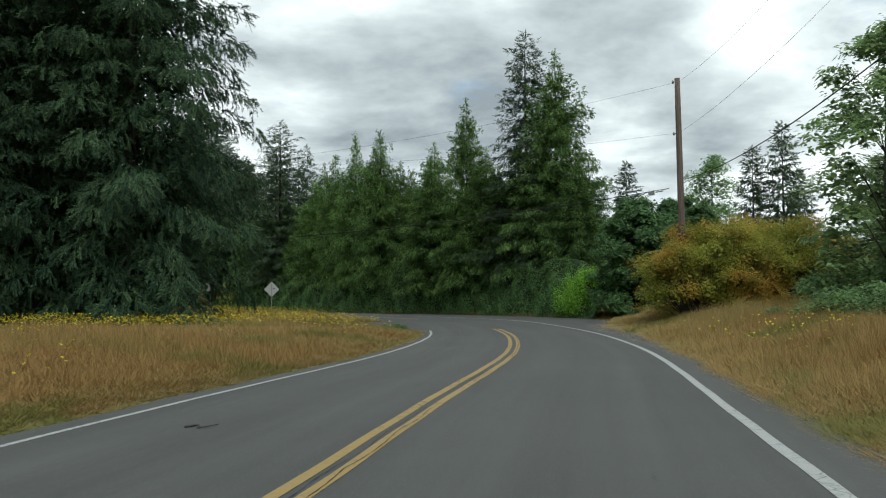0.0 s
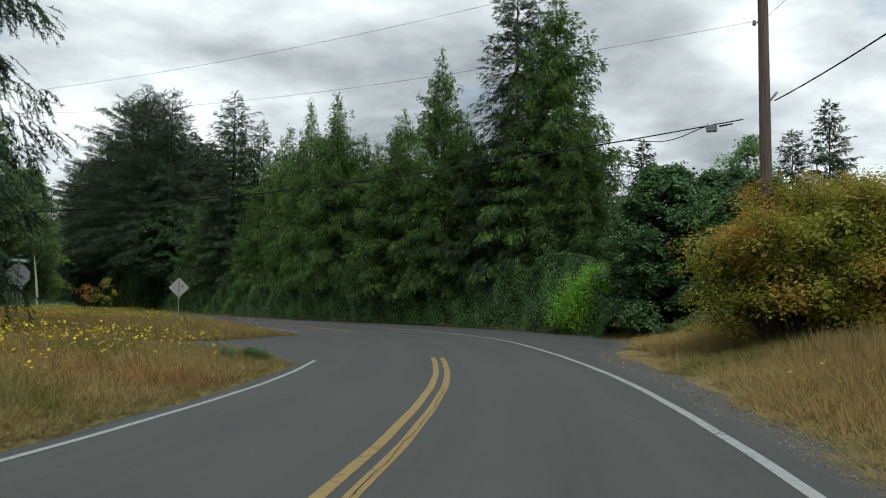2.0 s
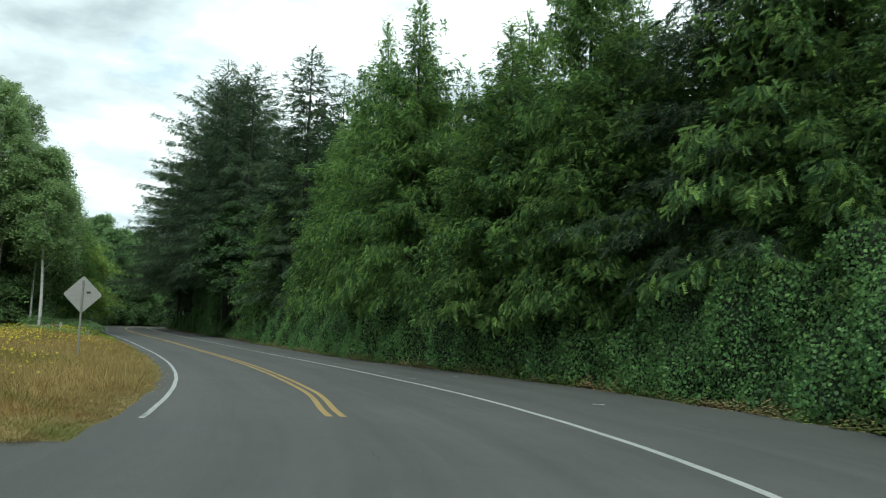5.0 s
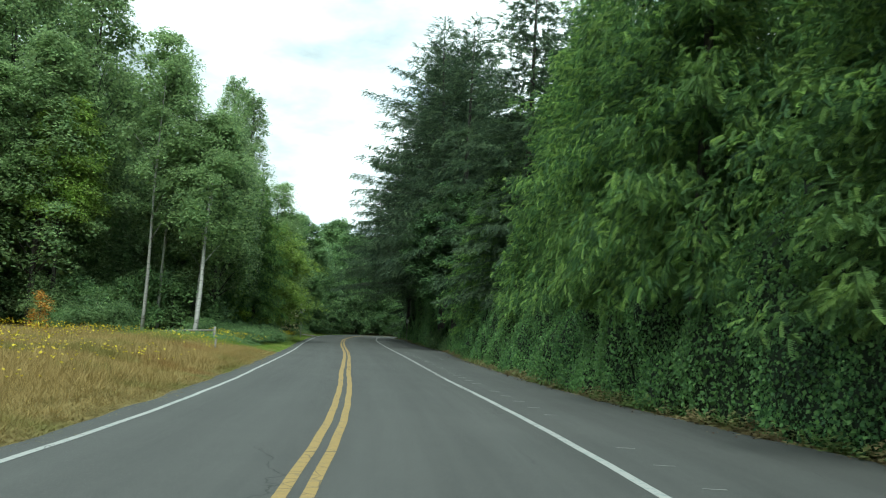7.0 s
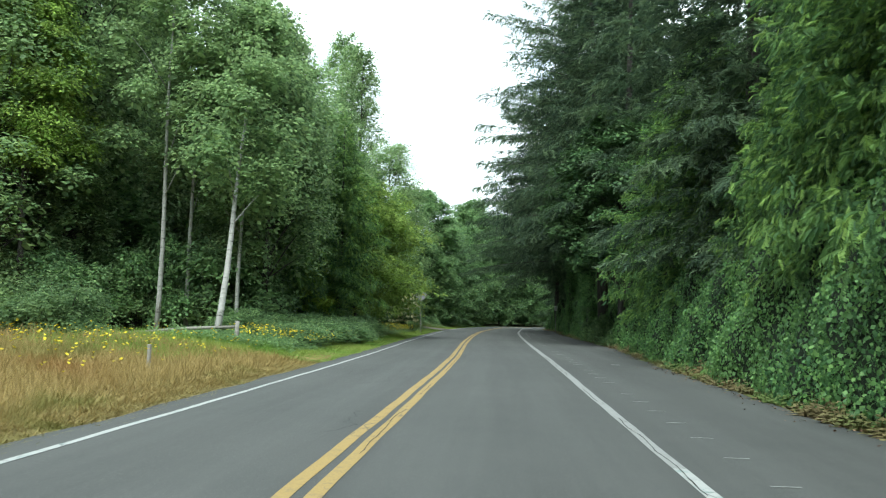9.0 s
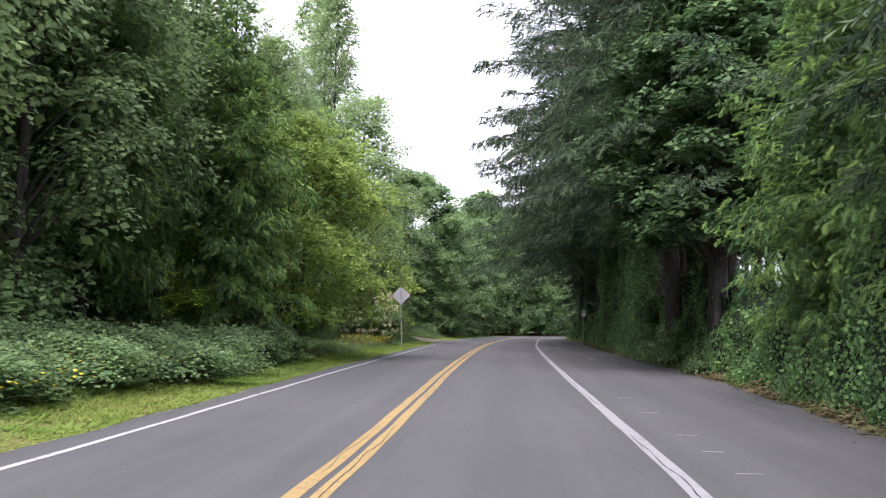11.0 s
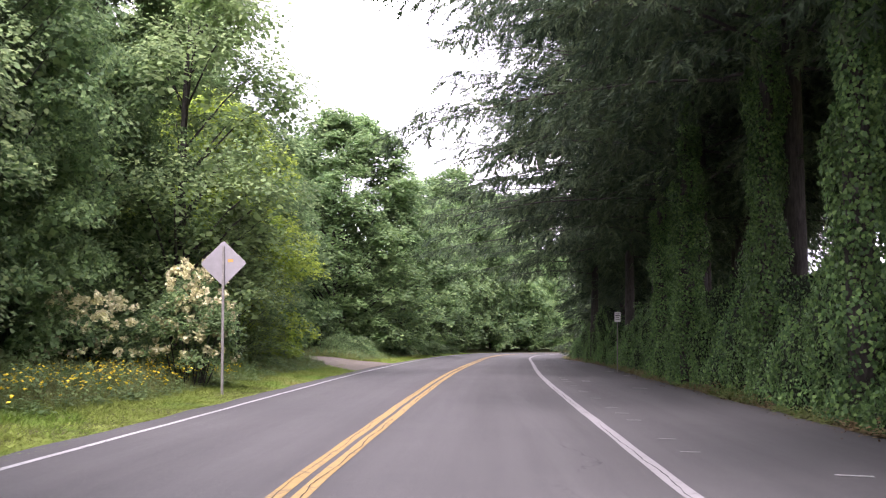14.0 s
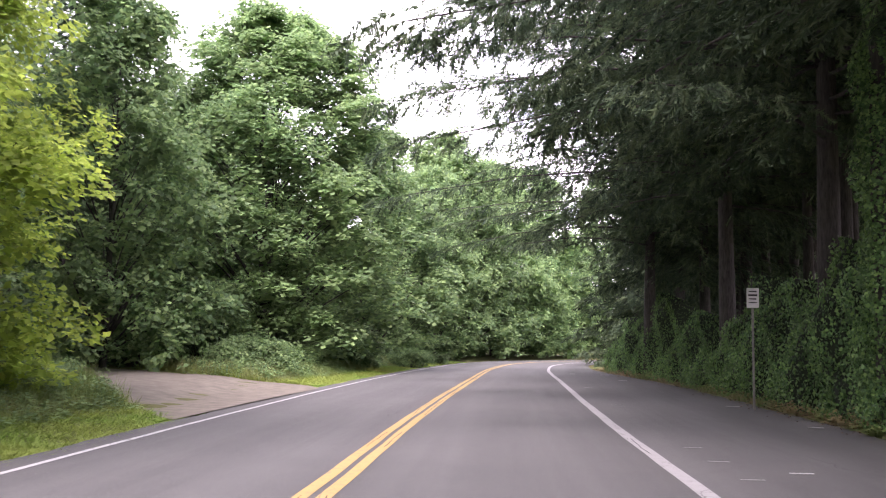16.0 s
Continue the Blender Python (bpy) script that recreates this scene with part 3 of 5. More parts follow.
def sprig(n, seed, long_, segs=4, fall=0.25):
    """A shaggy needle twig: side shoots set unevenly along a drooping axis, in one piece."""
    r = np.random.default_rng(seed)
    v = [(0.95 * i / segs, 0.0, -fall * (i / segs) ** 2) for i in range(segs + 1)]
    f = []
    for i in range(n):
        t = (i + r.uniform(0.2, 0.9)) / n
        k = min(segs - 1, int(t * segs))
        a = (1 if i % 2 else -1) * r.uniform(0.40, 1.05)
        L = long_ * r.uniform(0.65, 1.15) * (1.1 - 0.55 * t)
        p = np.array([0.95 * t, 0, -fall * t * t]) + np.array([math.cos(a), math.sin(a), r.normal(-0.25, 0.22)]) * L
        f.append((k, k + 1, len(v)))
        v.append(tuple(p))
    return v, f


FROND = lace(16, 0.50, 0.16)
FROND_FAR = lace(10, 0.52, 0.16)
NEEDLE = sprig(14, 4, 0.34, 7, 0.18)
NEEDLE_FINE = sprig(16, 6, 0.32, 8, 0.2)
NEEDLE_FAR = sprig(9, 5, 0.46, 4, 0.2)


def leaf_cluster(n, seed, long_=1.0):
    r = np.random.default_rng(seed)
    v, f = [], []
    for i in range(n):
        c = r.normal(0, 0.42, 3) * (1, 1, 0.35)
        a = r.uniform(0, 2 * math.pi)
        x = np.array([math.cos(a), math.sin(a), r.uniform(-0.45, 0.1)])
        x /= np.linalg.norm(x)
        y = np.cross([0, 0, 1], x)
        y = y / np.linalg.norm(y) + np.array([0, 0, r.uniform(-0.35, 0.35)])
        L = r.uniform(0.38, 0.56) * long_
        w = L * 0.36 / long_
        k = len(v)
        fold = np.array([0, 0, 0.35 * w])
        v += [c, c + x * L * 0.45 + y * w + fold, c + x * L, c + x * L * 0.45 - y * w + fold]
        f.append((k, k + 1, k + 2, k + 3))
    return v, f


def lobed_cluster(n, seed):
    """Maple leaves: two folded halves, each with a side lobe."""
    r = np.random.default_rng(seed)
    v, f = [], []
    for i in range(n):
        c = r.normal(0, 0.42, 3) * (1, 1, 0.4)
        a = r.uniform(0, 2 * math.pi)
        x = unit(np.array([math.cos(a), math.sin(a), r.uniform(-0.6, 0.0)]))
        y = unit(np.cross([0, 0, 1], x)) + np.array([0, 0, r.uniform(-0.3, 0.3)])
        L = r.uniform(0.40, 0.60)
        fold = np.array([0, 0, 0.10 * L])
        k = len(v)
        v += [c, c + x * L]
        for s_ in (1, -1):
            v += [c + x * L * 0.42 + y * s_ * L * 0.52 + fold, c + x * L * 0.62 + y * s_ * L * 0.20 + fold * 0.4]
        f += [(k, k + 1, k + 3, k + 2), (k, k + 4, k + 5, k + 1)]
    return v, f


CLUSTER = leaf_cluster(5, 3)
CLUSTER_BIG = lobed_cluster(4, 5)
SLIM = leaf_cluster(5, 9, 1.5)
IVYLEAF = ([(0, 0, 0), (0.45, 0.5, 0.06), (1, 0.0, -0.08), (0.45, -0.5, 0.06)], [(0, 1, 2, 3)])


def conifer(name, h, r, seed, kind="fir", bare=0.0, label="", category="conifer tree", group="", shape=0.85, gap=0.6, spray=0.45, ragged=0.2, mat=None, dense=1.0, most=120, tpl=None, sagging_=1.0, wide=0.28, limbs=False, hanging=None):
    """A trunk with whorls of boughs; each bough carries side twigs and hanging sprays, thickest at its end."""
    g = np.random.default_rng(seed)
    cedar = kind == "cedar"
    pos, fwd, up, size, arms = [], [], [], [], []
    z = max(0.35, bare * h)
    while z < h - 0.3:
        t = z / h
        prof = max(0.0, 1 - t) ** shape * (0.75 + 0.25 * min(1, t * 6))
        if cedar:
            prof *= min(1.0, 0.35 + 2.2 * (1 - t))
        n = int(round(5 + (4.0 if cedar else 2.5) * prof))
        a0 = g.uniform(0, 6.28)
        for j in range(n):
            a = a0 + 6.283 * j / n + g.normal(0, 0.22)
            L = min(max(0.32, r * prof * (1 + g.normal(0, ragged))), r * 1.25)
            zb = z + g.normal(0, (0.65 if cedar else 0.3) * gap)
            out = np.array([math.cos(a), math.sin(a), 0])
            side = np.array([-math.sin(a), math.cos(a), 0])
            rise = 0.22 + 0.55 * t if cedar else 0.02 + 0.62 * t ** 1.8
            sag = (0.45 if cedar else 0.30) * (1 - 0.65 * t) * sagging_
            m = int(dense * 1.25 * (wide * L * L * 0.9 + 0.5 * L) / (0.45 * spray * spray))
            m = max(5, min(m, most))
            u = 0.12 + 0.90 * g.random(m) ** 0.62
            v = g.uniform(-1, 1, m)
            wd = wide * L * np.sqrt(u) * (1.20 - 0.95 * u) + 0.06
            p = out * (L * u)[:, None] + side * (v * wd)[:, None]
            p[:, 2] = zb + L * (rise * u - sag * u * u) - 0.35 * np.abs(v) * wd + g.normal(0, 0.15 if cedar else 0.09, m)
            ph = v * 1.1 + g.normal(0, 0.35, m)
            d = out * np.cos(ph)[:, None] + side * np.sin(ph)[:, None]
            d[:, 2] = rise - 1.7 * sag * u + g.normal(-0.10, 0.2, m)
            nrm = np.array([0, 0, 1.0]) + out * (0.9 if cedar else 0.45) + g.normal(0, 0.35, (m, 3))
            hang = g.random(m) < (hanging or (0.40 if cedar else 0.20))
            d[hang] = d[hang] * 0.7 + np.array([0, 0, -0.75])
            nrm[hang] = out + np.array([0, 0, 0.3]) + g.normal(0, 0.45, (int(hang.sum()), 3))
            inner = g.random(m) < 0.14
            p[inner, :2] *= 0.45
            if limbs:
                arms.append([(*(out * L * k + np.array([0, 0, zb + L * (rise * k - sag * k * k) - 0.04])), 0.045 * (1 - k) * min(1, L / 5) + 0.008) for k in (0, 0.3, 0.6, 0.92)])
            pos.append(p)
            fwd.append(d)
            up.append(nrm)
            size.append(spray * g.uniform(0.65, 1.2, m) * np.where(inner, 1.5, 1.0) * (0.55 + 0.45 * min(1, L / 1.4)))
        z += gap * g.uniform(0.75, 1.25) * (0.45 + 0.65 * (1 - t))
    for k in range(6):
        pos.append(np.array([[0, 0, h - 0.75 + 0.12 * k]]))
        fwd.append(np.array([[g.normal(0, 0.35), g.normal(0, 0.35), 1.0]]))
        up.append(np.array([[math.cos(k * 1.6), math.sin(k * 1.6), 0.1]]))
        size.append(np.array([0.45]))
    pos, fwd, up, size = np.vstack(pos), np.vstack(fwd), np.vstack(up), np.concatenate(size)[:, None]
    pos[:, 2] = np.maximum(pos[:, 2], 0.12)
    x, y, w = frames_of(fwd, up)
    tree = thing(name, label, category, group)
    trunk = [(0.05 * math.sin(k * 5), 0.05 * math.cos(k * 4), k * h - 0.3, (0.011 * h + 0.03) * (1 - 0.97 * k) + 0.01) for k in np.linspace(0, 0.97, 9)]
    tv, tf = tube([trunk], 9)
    if limbs:
        av, af = tube(arms, 5)
        tf = tf + [tuple(i + len(tv) for i in f) for f in af]
        tv = tv + av
    part("trunk", mesh_of("trunk", tv, tf, M_BARK, True), tree, "brown bark trunk")
    part("crown", spread("crown", *(tpl or (FROND if cedar else NEEDLE)), pos, x * size, y * size, w * size, mat or (M_CEDAR if cedar else M_FIR)), tree)
    return tree


def leaf_pads(g, cs, rs, per, leaf, flat, droop):
    """Leaves laid as drooping pads round the ends of limbs, lit on top and dark below."""
    n = len(cs) * per
    which = np.repeat(np.arange(len(cs)), per)
    a = g.uniform(0, 6.283, n)
    q = np.sqrt(g.random(n)) * 1.08
    R = rs[which]
    layer = g.integers(0, 3, n)
    pos = cs[which] + np.column_stack([np.cos(a) * q * R, np.sin(a) * q * R, (flat * (0.55 - layer * 0.5) * (1 - 0.5 * q) - droop * q * q) * R]) + g.normal(0, 0.07, (n, 3)) * R[:, None]
    fwd = np.column_stack([np.cos(a), np.sin(a), -0.25 - 0.9 * droop * q]) + g.normal(0, 0.45, (n, 3))
    up = np.column_stack([np.cos(a) * 0.5 * q, np.sin(a) * 0.5 * q, np.ones(n)]) + g.normal(0, 0.28, (n, 3))
    pos[:, 2] = np.maximum(pos[:, 2], 0.1 + 0.2 * g.random(n))
    size = leaf * g.uniform(0.7, 1.3, n)
    inner = g.random(n) < 0.16
    pos[inner] = cs[which[inner]] + (pos[inner] - cs[which[inner]]) * 0.5 * [1, 1, 1.6] - np.column_stack([cs[which[inner]][:, :2] * 0.12, 0.25 * R[inner]])
    size = np.where(inner, size * 1.7, size)[:, None]
    pos[:, 2] = np.maximum(pos[:, 2], 0.15)
    x, y, w = frames_of(fwd, up)
    return pos, x * size, y * size, w * size


def broadleaf(name, h, r, seed, material, label, category="broadleaf tree", group="", base=0.25, lobes=34, per=95, leaf=0.42, bark=None, tpl=None, lean=(0, 0), slim=1.0, stems=1, trunk_r=None, flat=0.5, droop=0.4, pad=0.36, twigs=2):
    """A trunk with limbs that end in uneven drooping pads of leaves."""
    g = np.random.default_rng(seed)
    tree = thing(name, label, category, group)
    cs, rs = [], []
    tr = trunk_r or 0.010 * h + 0.04
    paths = []
    for st in range(stems):
        sx, sy = (0, 0) if stems == 1 else (g.normal(0, r * 0.2), g.normal(0, r * 0.2))
        paths.append([(sx * k ** 0.5 + 0.04 * math.sin(9 * k), sy * k ** 0.5 + 0.05 * math.sin(7 * k), k * h * 0.93 - 0.3, tr * (1 - 0.93 * k)) for k in np.linspace(0, 1, 10)])
    for i in range(lobes):
        t = base + (1 - base) * ((i + g.uniform(0, 1)) / lobes)
        u = (t - base) / (1 - base)
        env = max(0.12, math.sin(math.pi * min(0.97, 0.20 + 0.80 * u ** slim) ** 0.9)) ** 0.55
        a = i * 2.4 + g.normal(0, 0.5)
        rad = r * env * (0.25 + 0.72 * math.sqrt(g.random())) * 0.86
        c = np.array([math.cos(a) * rad, math.sin(a) * rad, t * h])
        cs.append(c)
        rs.append(pad * r * (0.7 + 0.55 * g.random()) * (0.6 + 0.4 * env))
        z0 = max(base * h * 0.75, c[2] - rad * 0.9 - 0.5)
        k0 = z0 / h
        if i % twigs == 0:
            paths.append([(0, 0, z0, tr * 0.32 * (1 - 0.8 * k0)), (c[0] * 0.5, c[1] * 0.5, z0 + (c[2] - z0) * 0.62, tr * 0.18 * (1 - 0.8 * k0)), (*(c * [0.9, 0.9, 1]), 0.006)])
    pos, x, y, w = leaf_pads(g, np.array(cs), np.array(rs), per, leaf, flat, droop)
    tv, tf = tube(paths, 6)
    part("trunk", mesh_of("trunk", tv, tf, bark or M_BARK, True), tree, "trunk with spreading limbs")
    part("crown", spread("crown", *(tpl or CLUSTER), pos, x, y, w, material), tree)
    return tree


def shrub(name, rx, ry, h, seed, material, label, category="bush", group="", clusters=1500, leaf=0.26, lobes=16, tpl=None, low=0.3, pad=(0.26, 0.42)):
    """A low mound of leaves on many thin stems."""
    g = np.random.default_rng(seed)
    ob = thing(name, label, category, group)
    cs, rs, paths = [], [], []
    for i in range(lobes):
        a, q = g.uniform(0, 6.28), math.sqrt(g.uniform(0, 1)) * 0.85
        top = h * (1 - 0.5 * q * q)
        c = np.array([math.cos(a) * q * rx, math.sin(a) * q * ry, top * g.uniform(low, 0.95)])
        cs.append(c)
        rs.append(g.uniform(*pad) * min(h, rx * 1.2))
        paths.append([(c[0] * 0.4, c[1] * 0.4, -0.15, 0.02), (c[0] * 0.75, c[1] * 0.75, c[2] * 0.6, 0.014), (*c, 0.005)])
    pos, x, y, w = leaf_pads(g, np.array(cs), np.array(rs), max(4, clusters // lobes), leaf, 0.6, 0.45)
    tv, tf = tube(paths, 5)
    part("woody_base", mesh_of("woody_base", tv, tf, M_BARK), ob, "thin woody stems")
    part("leaves", spread("leaves", *(tpl or CLUSTER), pos, x, y, w, material), ob)
    return ob


def put(ob, x, y, turn=0.0, size=1.0, tall=None, sink=0.0):
    ob.matrix_basis = pose(x, y, gz(x, y) - sink, 0, 0, turn) @ Matrix.Diagonal((size, size, tall or size, 1))
    return ob


def again(ob, x, y, turn=0.0, size=1.0, tall=None, label=""):
    c = copy_thing(ob, pose(x, y, gz(x, y), 0, 0, turn))
    c.scale = (size, size, tall or size)
    if label:
        tagged(c, label)
    return c

# ---- trees ----
CEDAR_LABEL = "dense bright green cedar with drooping sprays"
FIR_LABEL = "tall dark green fir with layered branches"
ROW, WOOD, LEFTWOOD = "cedar row behind the ivy", "tall firs beside the shoulder", "trees behind the meadow"


def beside(s, back):
    """A place on the right, so far behind the paved edge."""
    return along(s, float(edge_r(np.array([s]))[0]) - back)


def plant_right_row():
    g = np.random.default_rng(5)
    kinds = [conifer("cedar_tree", 12, rr, sd, "cedar", 0.17, label=CEDAR_LABEL, group=ROW, spray=sp, gap=0.42, shape=sh, ragged=0.26, wide=0.31, dense=0.95, most=150)
             for rr, sd, sp, sh in ((2.4, 21, 0.235, 0.52), (2.6, 22, 0.23, 0.58), (2.2, 23, 0.245, 0.46))]
    first = [True, True, True]
    spots = []
    s = S_IVY + 6.5
    while s < S_AT[13] + 4:
        spots.append((s, 3.35 + g.uniform(-0.3, 0.6), g.uniform(8.8, 12.0)))
        s += g.uniform(2.1, 2.9)
    s = S_IVY + 8.0
    while s < S_AT[13]:
        spots.append((s, 5.4 + g.uniform(-0.6, 1.0), g.uniform(10, 13.5)))
        s += g.uniform(3.4, 5.0)
    for s, back, h in spots:
        x, y = along(s, float(edge_r(np.array([s]))[0]) - back)
        k = int(g.integers(0, 3))
        if back > 4:
            again(kinds[k], x, y, g.uniform(0, 360), 1.15, h / 12) if not first[k] else None
            continue
        w = 0.82 + 0.22 * (h - 9) / 4 + g.uniform(-0.1, 0.12)
        if first[k]:
            first[k] = False
            put(kinds[k], x, y, g.uniform(0, 360), w, h / 12)
        else:
            again(kinds[k], x, y, g.uniform(0, 360), w, h / 12)
    big = conifer("cedar_tree", 19, 4.7, 26, "cedar", 0.13, label="tall cone-shaped cedar with tiered drooping boughs", group=ROW, spray=0.33, gap=0.52, shape=0.60, ragged=0.24, wide=0.28, dense=0.9, most=260, tpl=FROND_FAR)
    put(big, 8.8, 68.2, 40, 0.98, 1.07)
    again(big, 1.9, 74.4, 100, 0.62, 0.96)
    for s, back, h, w in ((106.3, 4.6, 15.5, 0.75), (116.6, 4.6, 16.5, 0.75), (112.4, 5.2, 14.5, 0.7), (124.6, 4.8, 15.0, 0.75), (129.0, 4.4, 16.5, 0.75), (99.6, 4.6, 14.0, 0.7)):
        again(big, *beside(s, back), g.uniform(0, 360), w, h / 19)
    # taller tops above the row
    for x, y, h, w in ((-6.1, 82.3, 17.0, 1.2), (-8.9, 87.2, 17.3, 1.15), (-11.6, 92.5, 16.4, 1.1), (-14.5, 98.0, 14.5, 1.2), (-1.2, 76.8, 13.4, 1.3),
                       (3.0, 72.6, 12.5, 1.2), (-23.2, 112.4, 13.5, 1.25), (-26.4, 116.6, 12.0, 1.1), (-21.0, 115.5, 14.0, 1.3)):
        again(kinds[int(g.integers(0, 3))], x, y, g.uniform(0, 360), w, h / 12)
    return kinds


def plant_firs():
    g = np.random.default_rng(8)
    kinds = [conifer("fir_tree", 24, 4.8, 31, "fir", 0.16, FIR_LABEL, group=WOOD, spray=0.50, gap=0.74, shape=0.60),
             conifer("fir_tree", 24, 5.2, 32, "fir", 0.22, FIR_LABEL, group=WOOD, spray=0.48, gap=0.74, shape=0.58, most=150, tpl=NEEDLE_FINE),
             conifer("fir_tree", 24, 5.0, 33, "fir", 0.12, FIR_LABEL, group=WOOD, spray=0.48, gap=0.74, shape=0.62, mat=M_FIRTIP),
             conifer("fir_tree", 24, 5.0, 34, "fir", 0.04, FIR_LABEL, group=WOOD, spray=0.75, gap=0.9, shape=0.62, tpl=NEEDLE_FAR),
             conifer("fir_tree", 26, 10.4, 35, "fir", 0.30, "huge dark fir with long boughs hanging over the road", group=WOOD, spray=0.52, gap=1.1, shape=0.32, most=420, ragged=0.16, tpl=NEEDLE_FINE, sagging_=0.8, wide=0.20, limbs=True, hanging=0.35),
             conifer("fir_tree", 25, 4.2, 36, "fir", 0.36, "tall fir with a long bare dark trunk", group=WOOD, spray=0.8, gap=1.1, shape=0.35, tpl=NEEDLE_FAR),
             conifer("fir_tree", 22, 4.6, 37, "fir", 0.03, "dense dark fir deep in the wood", group=WOOD, spray=1.1, gap=1.2, shape=0.4, tpl=NEEDLE_FAR)]
    first = [True] * 7
    spots = [(6.7, 70.4, 22.6, 0.92, 0), (-20.5, 108.5, 23.3, 1.15, 0), (-33.2, 127.2, 28.2, 1.25, 1), (-36.3, 131.0, 29.6, 1.25, 1),
             (-23.4, 121.0, 22, 0.95, 1), (-18.0, 107.0, 18, 0.7, 2), (-16.6, 104.8, 19.5, 0.62, 2),
             (-40.6, 140.0, 27, 1.0, 4), (-45.4, 148.0, 27, 1.05, 4), (-51.2, 157.4, 24, 1.12, 4), (-55.9, 165.1, 23, 1.05, 4), (-61.3, 174.3, 23, 1.05, 4), (-67.6, 182.6, 22, 1.0, 4),
             (-65.5, 184.5, 22, 1.0, 1), (-70.5, 194.5, 21, 1.0, 0), (-74.5, 205.5, 20, 1.0, 3),
             (-78.5, 207.0, 18, 1.0, 3), (-82.0, 219.0, 17, 0.9, 3), (-81.0, 229.0, 18, 1.0, 3), (-76.0, 216.0, 20, 1.0, 3), (-79.0, 217.0, 18, 0.9, 3), (-66.0, 201.0, 20, 1.0, 3), (-84.0, 262.0, 18, 1.1, 3), (-97.0, 262.0, 18, 1.1, 3), (-108.0, 244.0, 19, 1.1, 3),
             # beyond the field on the other side
             (18.3, 87.0, 14.5, 0.6, 3), (38.2, 98.0, 20.8, 0.8, 3), (36.0, 101.5, 18.5, 0.75, 3), (48.0, 118.0, 18.0, 0.8, 3), (60.0, 120.0, 17.0, 0.8, 3), (70.0, 126.0, 18.0, 0.85, 3),
             # beside the meadow at the start
             (-22.0, 50.5, 26, 1.0, 0), (-26.0, 42.0, 24, 1.0, 3), (-30.0, 46.0, 25, 1.1, 3)]
    # the deep wood behind the ivy
    for s in np.arange(S_AT[15] - 7, S_AT[21], 4.6):
        for back, k in ((5.6, 5), (9.5, 5), (14.0, 5), (17.0, 6)):
            if (back < 8 and s > S_AT[18]) or (back > 16 and s < S_AT[18]):
                continue
            q = s + g.uniform(-2, 2)
            x, y = along(q, float(edge_r(np.array([q]))[0]) - back - g.uniform(-1.2, 1.2))
            spots.append((x, y, g.uniform(19, 26), g.uniform(0.85, 1.15), k))
    for x, y, h, w, k in spots:
        if first[k]:
            first[k] = False
            put(kinds[k], x, y, g.uniform(0, 360), w, h / 24)
        else:
            made = again(kinds[k], x, y, g.uniform(0, 360), w, h / 24)
            if h == 29.6:
                # this one leans over the road
                made.matrix_basis = pose(x, y, gz(x, y), 1.6, -2.5, 0) @ Matrix.Diagonal((w, w, h / 24, 1))
    return kinds


CEDARS = plant_right_row()
FIRS = plant_firs()


